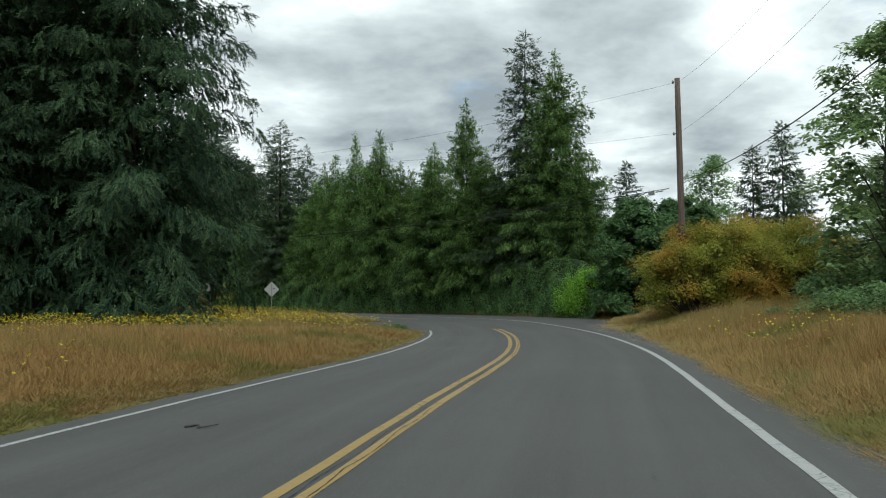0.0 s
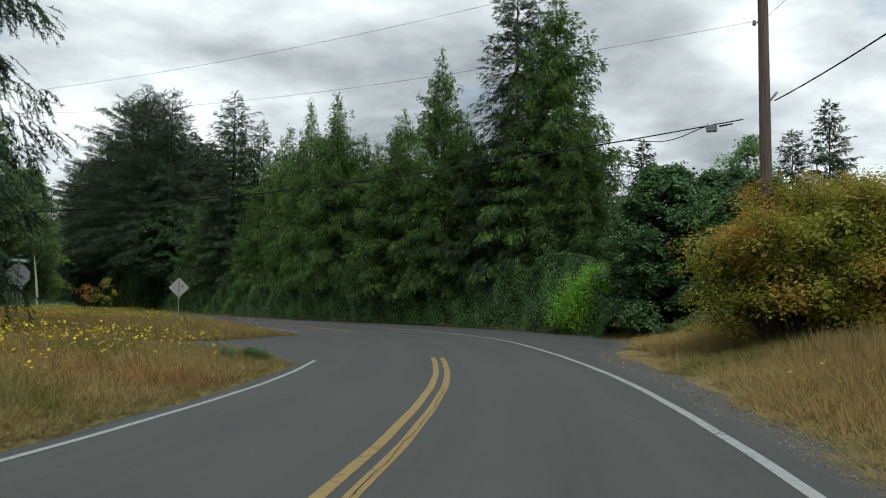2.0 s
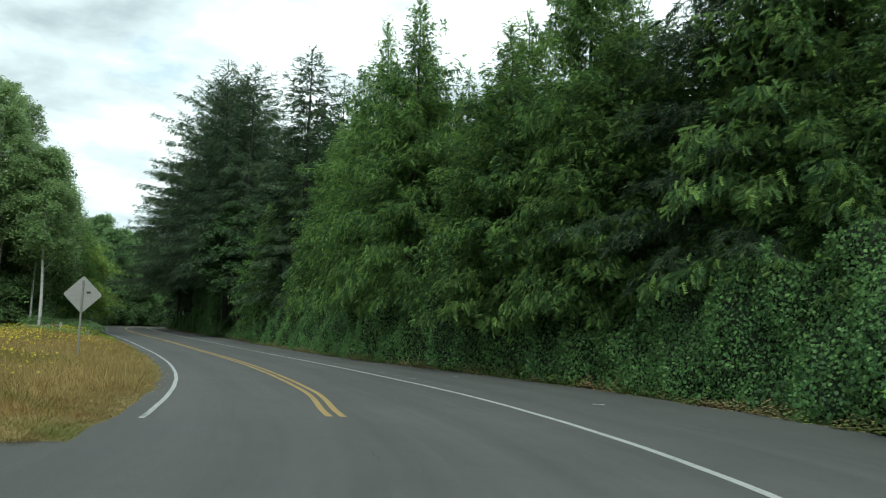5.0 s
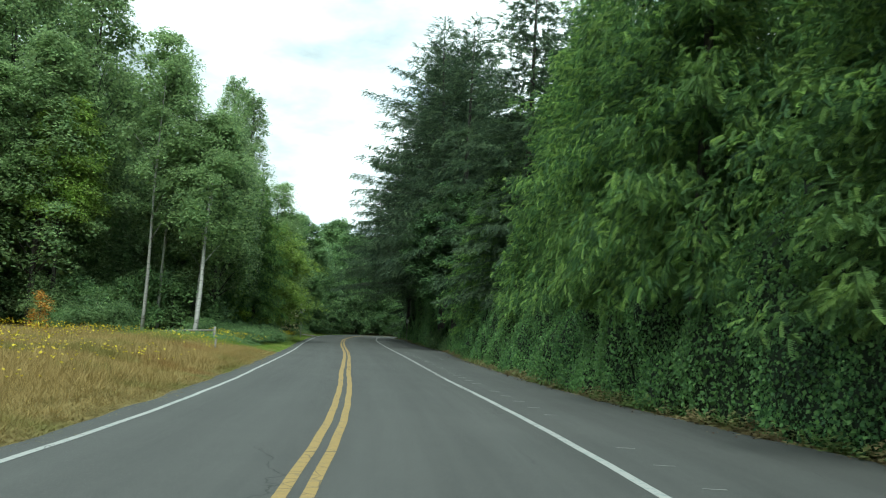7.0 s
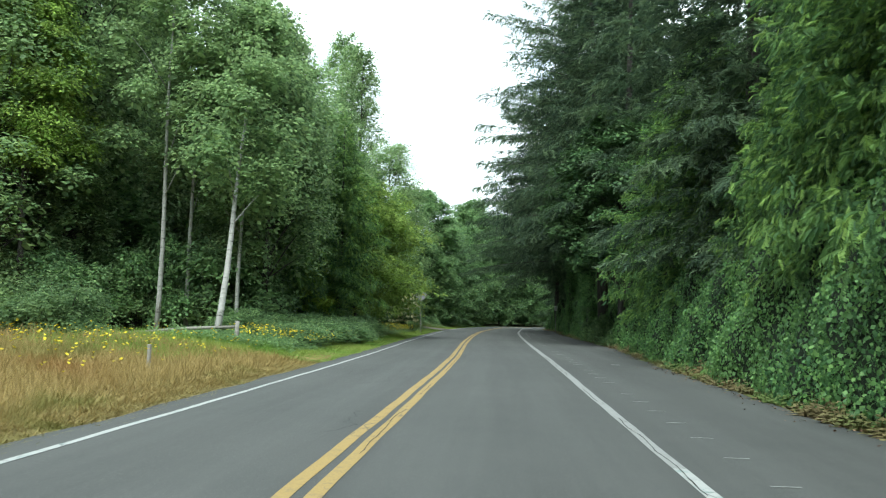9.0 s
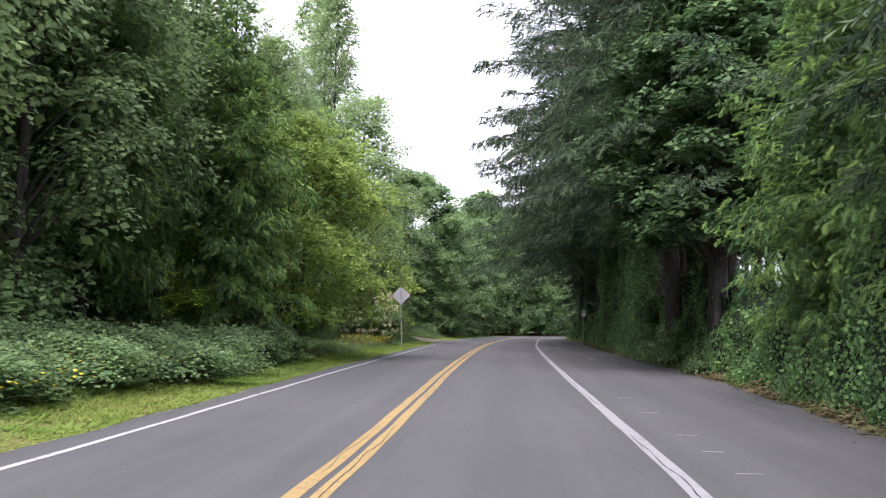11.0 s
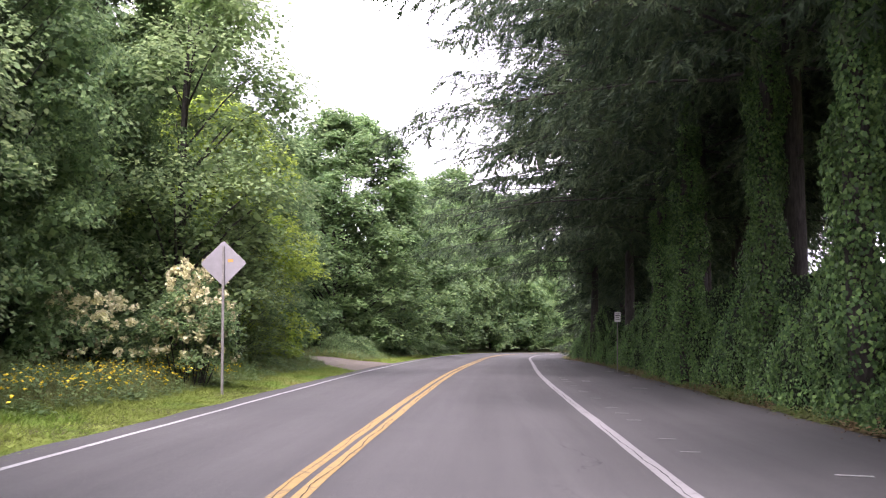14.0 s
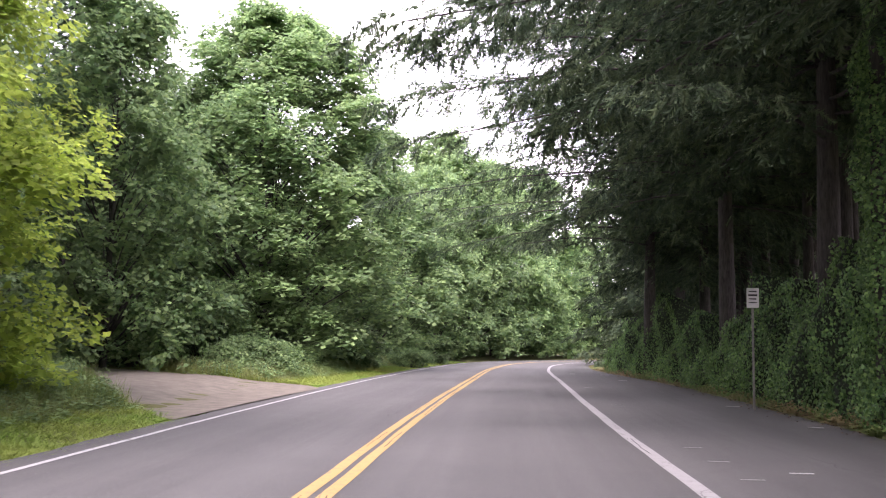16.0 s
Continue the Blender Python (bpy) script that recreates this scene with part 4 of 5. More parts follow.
def plant_left():
    g = np.random.default_rng(17)
    # these firs stand against the light; their needle colour carries that shade
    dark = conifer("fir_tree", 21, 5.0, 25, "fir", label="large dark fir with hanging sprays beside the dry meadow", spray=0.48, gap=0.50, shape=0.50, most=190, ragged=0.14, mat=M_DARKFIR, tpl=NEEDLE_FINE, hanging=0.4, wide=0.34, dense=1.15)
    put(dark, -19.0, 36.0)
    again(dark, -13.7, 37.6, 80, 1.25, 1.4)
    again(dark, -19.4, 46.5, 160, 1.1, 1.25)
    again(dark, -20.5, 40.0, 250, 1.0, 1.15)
    for x, y, h, w in ((-44.0, 114.5, 12, 1.0), (-42.6, 109.0, 14, 1.1), (-47.5, 110.5, 13, 1.1)):
        again(CEDARS[int(g.integers(0, 3))], x, y, g.uniform(0, 360), w, h / 12, "green cedar at the edge of the wood")
    alder = broadleaf("alder_tree", 20, 4.2, 41, M_ALDER, "slender alder with grey-green leaves", group=LEFTWOOD, base=0.22, lobes=90, per=46, leaf=0.44, slim=0.9, pad=0.28)
    alder2 = broadleaf("alder_tree", 20, 4.0, 42, M_ALDER, "slender alder with grey-green leaves", group=LEFTWOOD, base=0.30, lobes=84, per=46, leaf=0.44, slim=0.8, pad=0.28)
    put(alder, -64.6, 125.5, 20, 1.15, 1.35)
    put(alder2, -70.0, 118.0, 70, 1.2, 1.3)
    for x, y, h, w, k in ((-41.0, 106.5, 14.5, 0.7, 0), (-44.5, 110.0, 15, 0.8, 1), (-47.0, 114.0, 15, 0.9, 0), (-52.0, 105.5, 15, 0.95, 0), (-58.0, 112.5, 19, 1.05, 1), (-60.0, 100.0, 22, 1.15, 0), (-55.0, 93.0, 20, 1.1, 1), (-66.0, 105.5, 25, 1.2, 0),
                          (-62.0, 84.0, 18, 1.1, 0), (-70.0, 92.0, 22, 1.2, 1), (-72.0, 130.0, 24, 1.2, 0),
                          (-48.0, 99.5, 14, 0.8, 1), (-50.0, 90.0, 15, 0.9, 0), (-56.0, 97.5, 27, 1.2, 1), (-60.0, 92.0, 28, 1.3, 0), (-52.5, 108.0, 19, 0.9, 0), (-75.0, 142.0, 22, 1.1, 1), (-71.0, 116.0, 35, 1.6, 0), (-78.0, 106.0, 36, 1.7, 1), (-66.0, 96.0, 30, 1.4, 0)):
        again((alder, alder2)[k], x, y, g.uniform(0, 360), w, h / 20)
    near = broadleaf("alder_tree", 18, 4.6, 43, M_ALDER, "leafy alder with fine grey-green leaves beside the verge", group=LEFTWOOD, base=0.12, lobes=80, per=80, leaf=0.33, slim=0.9, pad=0.30)
    put(near, -63.5, 142.0, 0, 1.0, 0.95)
    for x, y, h, w in ((-50.0, 113.5, 13, 0.75), (-54.8, 121.0, 15, 0.85), (-58.8, 129.5, 17, 0.9), (-54.5, 127.5, 11.5, 0.75), (-67.0, 135.5, 18, 1.0), (-45.5, 109.5, 11, 0.6)):
        again(near, x, y, g.uniform(0, 360), w, h / 18)
    pop = broadleaf("poplar_tree", 32, 4.2, 44, M_ALDER, "tall narrow poplar rising above the wood", group=LEFTWOOD, base=0.08, lobes=190, per=26, leaf=0.42, slim=1.15, pad=0.17)
    put(pop, -84.0, 157.0, 0, 1.0, 1.1)
    again(pop, -80.0, 154.5, 80, 0.9, 1.02)
    again(pop, -76.2, 152.0, 160, 0.9, 0.96)
    put(broadleaf("yellow_maple", 12.8, 2.6, 45, M_YMAPLE, "small tree with a yellow-green top among alders", base=0.50, lobes=40, per=120, leaf=0.28, pad=0.34), -45.4, 97.6, 0, 1.0, 1.06)
    for x, y, h, w in ((-47.5, 101.0, 25, 0.95), (-51.5, 98.0, 28, 1.1), (-52.6, 94.6, 22, 0.9), (-46.8, 100.2, 10.0, 0.6)):
        again(alder2, x, y, g.uniform(0, 360), w, h / 20)
    # birches
    b1 = broadleaf("birch_tree", 15, 2.8, 46, M_ALDER, "leaning birch with a pale trunk", group="birches", base=0.40, lobes=30, per=75, leaf=0.36, bark=M_BIRCH, trunk_r=0.15, twigs=5)
    b1.matrix_basis = pose(-37.0, 100.5, gz(-37, 100.5), 0, 0, 0) @ pose(0, 0, 0, -17, -13.5, 0)
    b2 = broadleaf("birch_tree", 19, 2.8, 47, M_ALDER, "upright birch with a pale thin trunk", group="birches", base=0.38, lobes=34, per=75, leaf=0.36, bark=M_BIRCH, trunk_r=0.13, twigs=5)
    put(b2, -42.5, 102.0, 0)
    again(b2, -43.2, 104.0, 120, 0.9, 0.9)
    again(b2, -47.5, 94.0, 40, 0.9, 0.8)
    again(b2, -40.5, 104.5, 200, 0.8, 0.75)
    # maples along the left verge
    m1 = broadleaf("maple_tree", 9.2, 5.0, 51, M_YMAPLE, "rounded tree with sunlit yellow-green leaves over the verge", group="verge maples", base=0.20, lobes=90, per=125, leaf=0.21, tpl=CLUSTER_BIG, stems=2, trunk_r=0.11, pad=0.27)
    put(m1, -47.6, 120.4, 0)
    m2 = broadleaf("maple_tree", 16, 6.2, 52, M_MAPLE, "broad maple with layered green leaves", group="verge maples", base=0.05, lobes=240, per=85, leaf=0.30, tpl=CLUSTER_BIG, stems=2, pad=0.20)
    put(m2, -84.0, 173.0, 0, 1.4, 1.14)
    m3 = broadleaf("maple_tree", 16, 6.2, 53, M_MAPLE, "broad maple with layered green leaves", group="verge maples", base=0.05, lobes=140, per=42, leaf=0.46, tpl=CLUSTER_BIG, pad=0.24)
    put(m3, -90.5, 189.0, 0, 1.1, 1.0)
    for x, y, h, w in ((-66.0, 139.6, 16.0, 0.75), (-75.0, 150.0, 18.0, 0.8), (-61.0, 133.5, 14.5, 0.65)):
        again(m2, x, y, g.uniform(0, 360), w, h / 16)
    vm = broadleaf("vine_maple", 11.5, 5.2, 50, M_VINE, "vine maple with layered bright yellow-green leaves down to the grass", group="verge maples", base=0.04, lobes=120, per=95, leaf=0.30, tpl=CLUSTER_BIG, stems=4, trunk_r=0.09, pad=0.27)
    put(vm, -69.6, 148.4, 60, 0.95, 1.0)
    again(near, -64.0, 145.2, 170, 0.5, 0.33)
    again(vm, -46.0, 113.5, 20, 0.55, 0.42)
    put(broadleaf("maple_tree", 15, 4.8, 54, M_DARKLEAF, "maple with large green leaves leaning over the shoulder", group="verge maples", base=0.34, lobes=90, per=90, leaf=0.36, tpl=CLUSTER_BIG, pad=0.26), -32.6, 125.2, 0, 1.0, 0.9)
    for x, y, h, w in ((-98.5, 213.0, 20, 1.1), (-100.5, 221.0, 21, 1.1), (-101.0, 231.0, 22, 1.2), (-96.5, 205.0, 17, 0.9), (-98.0, 244.0, 23, 1.2), (-96.0, 199.0, 14, 0.9), (-105.0, 217.0, 23.5, 1.45), (-112.0, 228.0, 24, 1.4), (-101.0, 209.0, 17, 1.1), (-93.0, 178.0, 17, 0.95), (-79.0, 160.5, 14, 0.75), (-100.0, 226.0, 15, 1.0), (-101.0, 241.0, 15, 1.0), (-93.0, 254.0, 15, 1.0),
                       (-80.0, 266.0, 14, 1.0), (-82.5, 224.0, 10, 0.7), (-78.0, 238.0, 12, 0.8), (-57.0, 126.0, 11.5, 0.65), (-61.5, 132.0, 12.0, 0.65), (-106.0, 222.0, 16, 1.0), (-90.0, 243.0, 11, 0.8)):
        again(m3, x, y, g.uniform(0, 360), w, h / 16)
    # trees behind the first rank
    for s in np.arange(S_AT[13] + 6, S_AT[21], 6.5):
        for back in (17, 25, 34):
            q = s + g.uniform(-2, 2)
            x, y = along(q, float(edge_l(np.array([q]))[0]) + back + g.uniform(-2, 2))
            if not (x < -70 and 150 < y < 164 and back < 20):
                again((m3, alder, FIRS[6])[int(g.integers(0, 3))], x, y, g.uniform(0, 360), g.uniform(0.9, 1.2), g.uniform(0.72, 0.95))
    # undergrowth that closes the wood
    under = shrub("undergrowth_bush", 2.6, 2.6, 4.2, 57, M_MAPLE, "leafy green undergrowth beneath the trees", group="undergrowth", clusters=1700, leaf=0.32, lobes=34, pad=(0.2, 0.34))
    put(under, -46.5, 106.5)
    k = 0
    for s in np.arange(S_AT[12] + 6, S_AT[20], 3.4):
        for back in (7.4, 9.5, 13.5, 18.0):
            x, y = along(s + g.uniform(-1, 1), float(edge_l(np.array([s]))[0]) + back + g.uniform(-1, 1))
            if not (x < -62 and 150 < y < 163) and s > S_AT[13] + 5 * (back < 12) + 3:
                again(under, x, y, g.uniform(0, 360), g.uniform(0.8, 1.15), g.uniform(0.7, 1.15))
    fine = shrub("undergrowth_bush", 2.4, 2.4, 3.6, 58, M_ALDER, "leafy undergrowth at the edge of the birches", group="undergrowth", clusters=1500, leaf=0.27, lobes=24)
    put(fine, -45.5, 97.5)
    for x, y in ((-48.5, 93.5), (-51.0, 88.5), (-54.0, 84.0), (-57.5, 80.0), (-45.0, 101.0), (-62.0, 76.0), (-66.0, 71.0), (-44.5, 105.5), (-53.0, 98.0), (-30.0, 52.0), (-27.0, 47.5), (-24.5, 44.5), (-33.0, 46.0)):
        again(fine, x, y, g.uniform(0, 360), g.uniform(0.9, 1.2), g.uniform(0.6, 1.0))
    for s in np.arange(S_AT[14], S_AT[20], 4.2):
        x, y = along(s, float(edge_r(np.array([s]))[0]) - 8.5 - g.uniform(0, 2))
        if s > S_AT[17] or g.random() < 0.55:
            again(under, x, y, g.uniform(0, 360), 1.0, g.uniform(0.38, 0.6))
    w1 = broadleaf("willow_tree", 10.5, 3.0, 59, M_ALDER, "airy tree with fine hanging leaves at the field edge", group="field edge trees", base=0.15, lobes=46, per=50, leaf=0.30, tpl=SLIM, pad=0.25, droop=0.8)
    put(w1, 14.4, 28.2, 0, 0.98, 0.95)
    again(w1, 18.5, 25.5, 90, 1.2, 0.85)
    again(w1, 16.5, 31.5, 200, 1.0, 0.6)
    put(broadleaf("field_tree", 15.5, 3.6, 55, M_MAPLE, "leafy green tree beyond the field", base=0.15, lobes=30, per=70, leaf=0.5), 27.5, 89.5)
    dm = broadleaf("dark_maple", 7.2, 3.0, 56, M_DARKLEAF, "dense dark green young maple beside the ivy", base=0.03, lobes=130, per=100, leaf=0.26, tpl=CLUSTER_BIG, stems=3, twigs=9, pad=0.28)
    put(dm, 11.9, 54.2)
    again(dm, 14.8, 51.0, 120, 0.95, 0.85)
    again(dm, 15.0, 56.5, 200, 1.0, 1.0)
    # far belt of trees closing the view
    for i in range(16):
        a = radians(-62 + i * 6.2)
        x, y = 150 * math.sin(a) + 20, 150 * math.cos(a) + 60
        if x > 12:
            again(FIRS[3], x, y, i * 50, 0.8, g.uniform(0.5, 0.72))
    for x, y in ((30, 60), (45, 62), (60, 75), (28, 40), (40, 45)):
        again(alder, x, y, x * 7, 1.0, g.uniform(0.28, 0.4))


def distant_wood():
    """A far belt of woodland that closes the horizon all round."""
    g = np.random.default_rng(88)
    n = 9000
    a = g.uniform(0, 6.283, n)
    R = g.uniform(230, 300, n)
    top = 15 + 4 * np.sin(a * 23) + 3 * np.sin(a * 57 + 1)
    pos = np.column_stack([-30 + R * np.cos(a), 100 + R * np.sin(a), top * g.random(n) ** 0.8])
    d = np.column_stack([g.normal(0, 1, (n, 2)), g.normal(-0.3, 0.3, n)])
    x, y, w = frames_of(d, np.tile([[0, 0, 1.0]], (n, 1)) + g.normal(0, 0.5, (n, 3)))
    me = spread("distant_wood", *CLUSTER, pos, x * 7, y * 7, w * 7, M_ALDER)
    tagged(new("distant_wood", me), "far belt of green woodland on the horizon", "woodland", kind="stuff")


plant_left()
distant_wood()


# ---- bushes ----
def plant_bushes():
    g = np.random.default_rng(23)
    orange = shrub("orange_bush", 3.0, 2.4, 4.3, 61, M_ORANGE, "large bush with orange and olive leaves at the field edge", group="turning bushes", clusters=13000, leaf=0.15, lobes=210, low=0.22, pad=(0.10, 0.20))
    put(orange, 11.5, 37.4, 0, 1.15, 1.06)
    again(orange, 15.4, 38.4, 130, 1.0, 1.12)
    again(orange, 14.0, 40.8, 70, 1.0, 1.2)
    again(orange, 17.5, 41.0, 220, 1.1, 1.0)
    again(orange, 14.6, 45.4, 300, 0.95, 1.1)
    green = shrub("bramble_bush", 1.9, 1.7, 1.8, 62, M_BUSH, "tangled green bramble bush", group="brambles", clusters=1300, leaf=0.22, lobes=18)
    put(green, 12.0, 25.6, 0, 0.9, 0.8)
    spots = [(-1.9, 36.5, 0.24, 0.22), (-2.4, 36.2, 0.2, 0.18), (12.8, 50.8, 0.8, 0.6), (12.6, 47.5, 0.8, 0.7), (13.2, 22.4, 1.1, 1.0), (10.6, 27.0, 0.5, 0.4), (14.5, 29.5, 1.3, 1.3), (12.6, 18.5, 1.0, 0.9), (-43.7, 97.1, 0.8, 0.8), (-46.6, 118.4, 0.8, 0.7), (-44.0, 115.0, 0.9, 0.6), (-35.5, 102.5, 0.8, 0.5), (-37.8, 104.8, 0.9, 0.6)]
    for s, back, w, t in ((160.5, 0.8, 0.7, 0.9), (165.0, 0.9, 0.8, 1.2), (168.4, 0.9, 0.9, 1.2), (171.5, 0.8, 0.8, 1.0)):
        spots.append((*beside(s, back), w, t))
    for i in range(7, 17):
        s = S_AT[13] - 8 + i * 1.75
        for back in (2.4, 4.6):
            x, y = along(s + g.uniform(-0.5, 0.5), float(edge_l(np.array([s]))[0]) + back + g.uniform(-0.3, 0.5))
            spots.append((x, y, g.uniform(0.65, 0.95), g.uniform(0.55, 0.95) * (0.7 if i > 15 else 1) * (0.85 if i < 11 else 1)))
    for x, y in ((-75.0, 163.6), (-77.0, 166.6), (-79.5, 170.0), (-81.5, 177.0), (-83.5, 184.5), (-88.0, 193.0), (-19.5, 43.0), (-16.0, 37.5), (-13.0, 36.5), (-21.0, 40.0)):
        spots.append((x, y, g.uniform(0.7, 1.0), g.uniform(0.55, 0.9)))
    for x, y, w, t in spots:
        again(green, x, y, g.uniform(0, 360), w, t)
    put(shrub("berry_bush", 2.5, 2.0, 2.3, 68, M_BUSH, "rounded bright green berry bush before the birches", clusters=3200, leaf=0.20, lobes=34, low=0.10), -39.0, 95.6)
    put(shrub("bright_vine", 2.2, 1.6, 2.6, 63, M_BRIGHT, "bright green vine mounded over the ivy", clusters=3000, leaf=0.17, lobes=26), 9.75, 58.4, 0, 1.0, 1.35)
    ys = broadleaf("maple_sapling", 2.2, 0.62, 64, M_ORANGE, "thin young maple with yellow-green leaves in the meadow", "sapling", "saplings", base=0.45, lobes=9, per=11, leaf=0.15, trunk_r=0.022, pad=0.36, flat=0.25)
    put(ys, -15.6, 62.4)
    rs_ = broadleaf("maple_sapling", 2.1, 0.55, 65, M_RUST, "thin young maple with rusty pink leaves in the meadow", "sapling", "saplings", base=0.5, lobes=8, per=11, leaf=0.14, trunk_r=0.02, pad=0.36, flat=0.25)
    put(rs_, -19.3, 68.9)
    put(broadleaf("maple_sapling", 1.9, 0.6, 69, M_RUST, "bushy young maple with rusty brown leaves at the meadow edge", "sapling", "saplings", base=0.12, lobes=16, per=16, leaf=0.15, trunk_r=0.022, pad=0.34, flat=0.3), -35.3, 88.8)
    # flowering rhododendron behind the second sign
    for x, y, rx, h, n, sd in ((-57.6, 138.0, 1.1, 3.3, 2000, 66), (-59.6, 136.4, 1.6, 2.3, 2400, 67)):
        ob = shrub("flowering_shrub", rx, rx, h, sd, M_BUSH, "evergreen shrub covered with cream blossom beside the sign", "shrub", "flowering shrubs", clusters=n, leaf=0.17, lobes=20)
        put(ob, x, y)
        q = np.random.default_rng(sd)
        n2 = 115
        d = unit(q.normal(0, 1, (n2, 3)) + [0.4, -0.5, 0.2])
        p = np.column_stack([d[:, 0] * rx * 0.95, d[:, 1] * rx * 0.95, h * (0.2 + 0.75 * q.random(n2))])
        p[:, :2] *= np.sqrt(np.clip(1.15 - (p[:, 2:] / h) ** 2, 0.15, 1))
        pos = np.repeat(p, 22, 0) + unit(q.normal(0, 1, (n2 * 22, 3))) * 0.075
        x_, y_, w_ = frames_of(q.normal(0, 1, (n2 * 22, 3)), q.normal(0, 1, (n2 * 22, 3)) + [0, 0, 0.5])
        part("blossom", spread("blossom", *IVYLEAF, pos, x_ * 0.095, y_ * 0.095, w_ * 0.095, M_BLOSSOM), ob, "cream flower heads")


plant_bushes()


# ---- ivy bank ----
def build_ivy():
    s0, s1 = S_IVY, S_AT[18]
    s = np.arange(s0, s1, 0.5)
    g = np.random.default_rng(71)
    top = 3.6 + 0.7 * np.sin(s * 0.31) + 0.45 * np.sin(s * 0.83 + 1) + 0.3 * np.sin(s * 1.9)
    top *= smooth01((s - s0) / 5) * 0.5 + 0.5
    top -= 0.5 * smooth01((s - S_AT[13]) / 12)
    rows = []
    levels = np.linspace(0, 1, 9)
    for i, q in enumerate(s):
        e = float(edge_r(np.array([q]))[0]) - 0.35
        for k, l in enumerate(levels):
            bulge = 0.25 * math.sin(q * 1.1 + l * 5) + 0.2 * math.sin(q * 2.7 - l * 7) + g.normal(0, 0.06)
            d = e - 0.15 - 1.0 * l ** 1.4 + bulge * (0.35 + l)
            rows.append((*along(q, d), -0.15 + l * top[i]))
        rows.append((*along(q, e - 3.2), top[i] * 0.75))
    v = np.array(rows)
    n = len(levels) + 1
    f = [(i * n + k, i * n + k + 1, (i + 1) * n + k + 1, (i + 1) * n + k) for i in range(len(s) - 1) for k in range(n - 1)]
    # closed core sheet behind the leaves, coloured as the dark inside of the ivy
    bank = tagged(new("ivy_bank", mesh_of("ivy_bank", v, f, M_IVYCORE, True)), "long ivy bank under the cedars, its inner shade coloured near black", "ivy", kind="stuff")
    cnt = 340000
    i = (g.random(cnt) ** 1.2 * (len(s) - 1.001)).astype(int)
    k = np.where(g.random(cnt) < 0.2, n - 2, g.integers(0, n - 1, cnt))
    a, b = g.random((2, cnt, 1))
    p = (v[i * n + k] * (1 - a) + v[(i + 1) * n + k] * a) * (1 - b) + (v[i * n + k + 1] * (1 - a) + v[(i + 1) * n + k + 1] * a) * b
    nr = -np.stack([np.interp(s[i], RS, RN[:, q]) for q in (0, 1)], -1)
    outw = np.column_stack([-nr, np.full(cnt, 0.25)])
    p = p + outw * (g.random((cnt, 1)) ** 2 * 0.28)
    fwd = g.normal(0, 0.6, (cnt, 3)) - [0, 0, 0.9]
    x, y, w = frames_of(fwd, outw + g.normal(0, 0.4, (cnt, 3)))
    size = g.uniform(0.05, 0.115, (cnt, 1))
    part("ivy_leaves", spread("ivy_leaves", *IVYLEAF, p, x * size, y * size, w * size, M_IVY), bank, "glossy dark green ivy leaves")


build_ivy()


def ivy_trunks():
    """Dead straight trunks wrapped in ivy behind the bank."""
    first = None
    g = np.random.default_rng(77)
    for x, y, size, tall in ((-40.2, 136.8, 1.0, 0.85), (-42.6, 141.4, 1.0, 1.15), (-45.9, 147.2, 0.9, 1.0), (-50.2, 153.4, 1.0, 0.9), (-54.0, 160.8, 0.9, 0.9)):
        if first:
            again(first, x, y, g.uniform(0, 360), size, tall)
            continue
        first = thing("ivy_clad_trunk", "dark tree trunk wrapped thickly in green ivy", "tree trunk", "ivy trunks")
        tv, tf = tube([[(0.1 * math.sin(k * 4), 0.08 * math.sin(k * 3), 14 * k - 0.3, 0.30 - 0.12 * k) for k in np.linspace(0, 1, 9)]], 10)
        part("trunk", mesh_of("trunk", tv, tf, M_BARK, True), first)
        n = 17000
        t = g.random(n) ** 0.8
        a = g.uniform(0, 6.283, n)
        r = (0.36 + 0.30 * (1 - t) + 0.22 * np.sin(t * 23 + a * 2) * np.sin(t * 11)) * g.uniform(0.75, 1.15, n)
        pos = np.column_stack([np.cos(a) * r, np.sin(a) * r, 11.5 * t])
        outw = np.column_stack([np.cos(a), np.sin(a), np.full(n, 0.3)])
        x_, y_, w_ = frames_of(g.normal(0, 0.5, (n, 3)) - [0, 0, 0.9], outw + g.normal(0, 0.4, (n, 3)))
        q = g.uniform(0.055, 0.12, (n, 1))
        part("ivy_leaves", spread("ivy_leaves", *IVYLEAF, pos, x_ * q, y_ * q, w_ * q, M_IVY), first, "glossy green ivy leaves")
        put(first, x, y, 0, size, tall)


ivy_trunks()


# ---- grass ----

def tuft(n, seed, wide):
    r = np.random.default_rng(seed)
    v, f = [], []
    for i in range(n):
        a = r.uniform(0, 6.28)
        o = r.normal(0, 0.13, 2)
        lean_ = r.uniform(0.05, 0.42)
        hgt = r.uniform(0.55, 1.0)
        dx, dy = math.cos(a), math.sin(a)
        k = len(v)
        v += [(o[0] - dy * wide, o[1] + dx * wide, 0), (o[0] + dy * wide, o[1] - dx * wide, 0), (o[0] + dx * lean_, o[1] + dy * lean_, hgt)]
        f.append((k, k + 1, k + 2))
    return v, f


TUFT = tuft(16, 3, 0.0065)
TUFT_FAR = tuft(9, 5, 0.014)
SHORT = tuft(12, 4, 0.010)


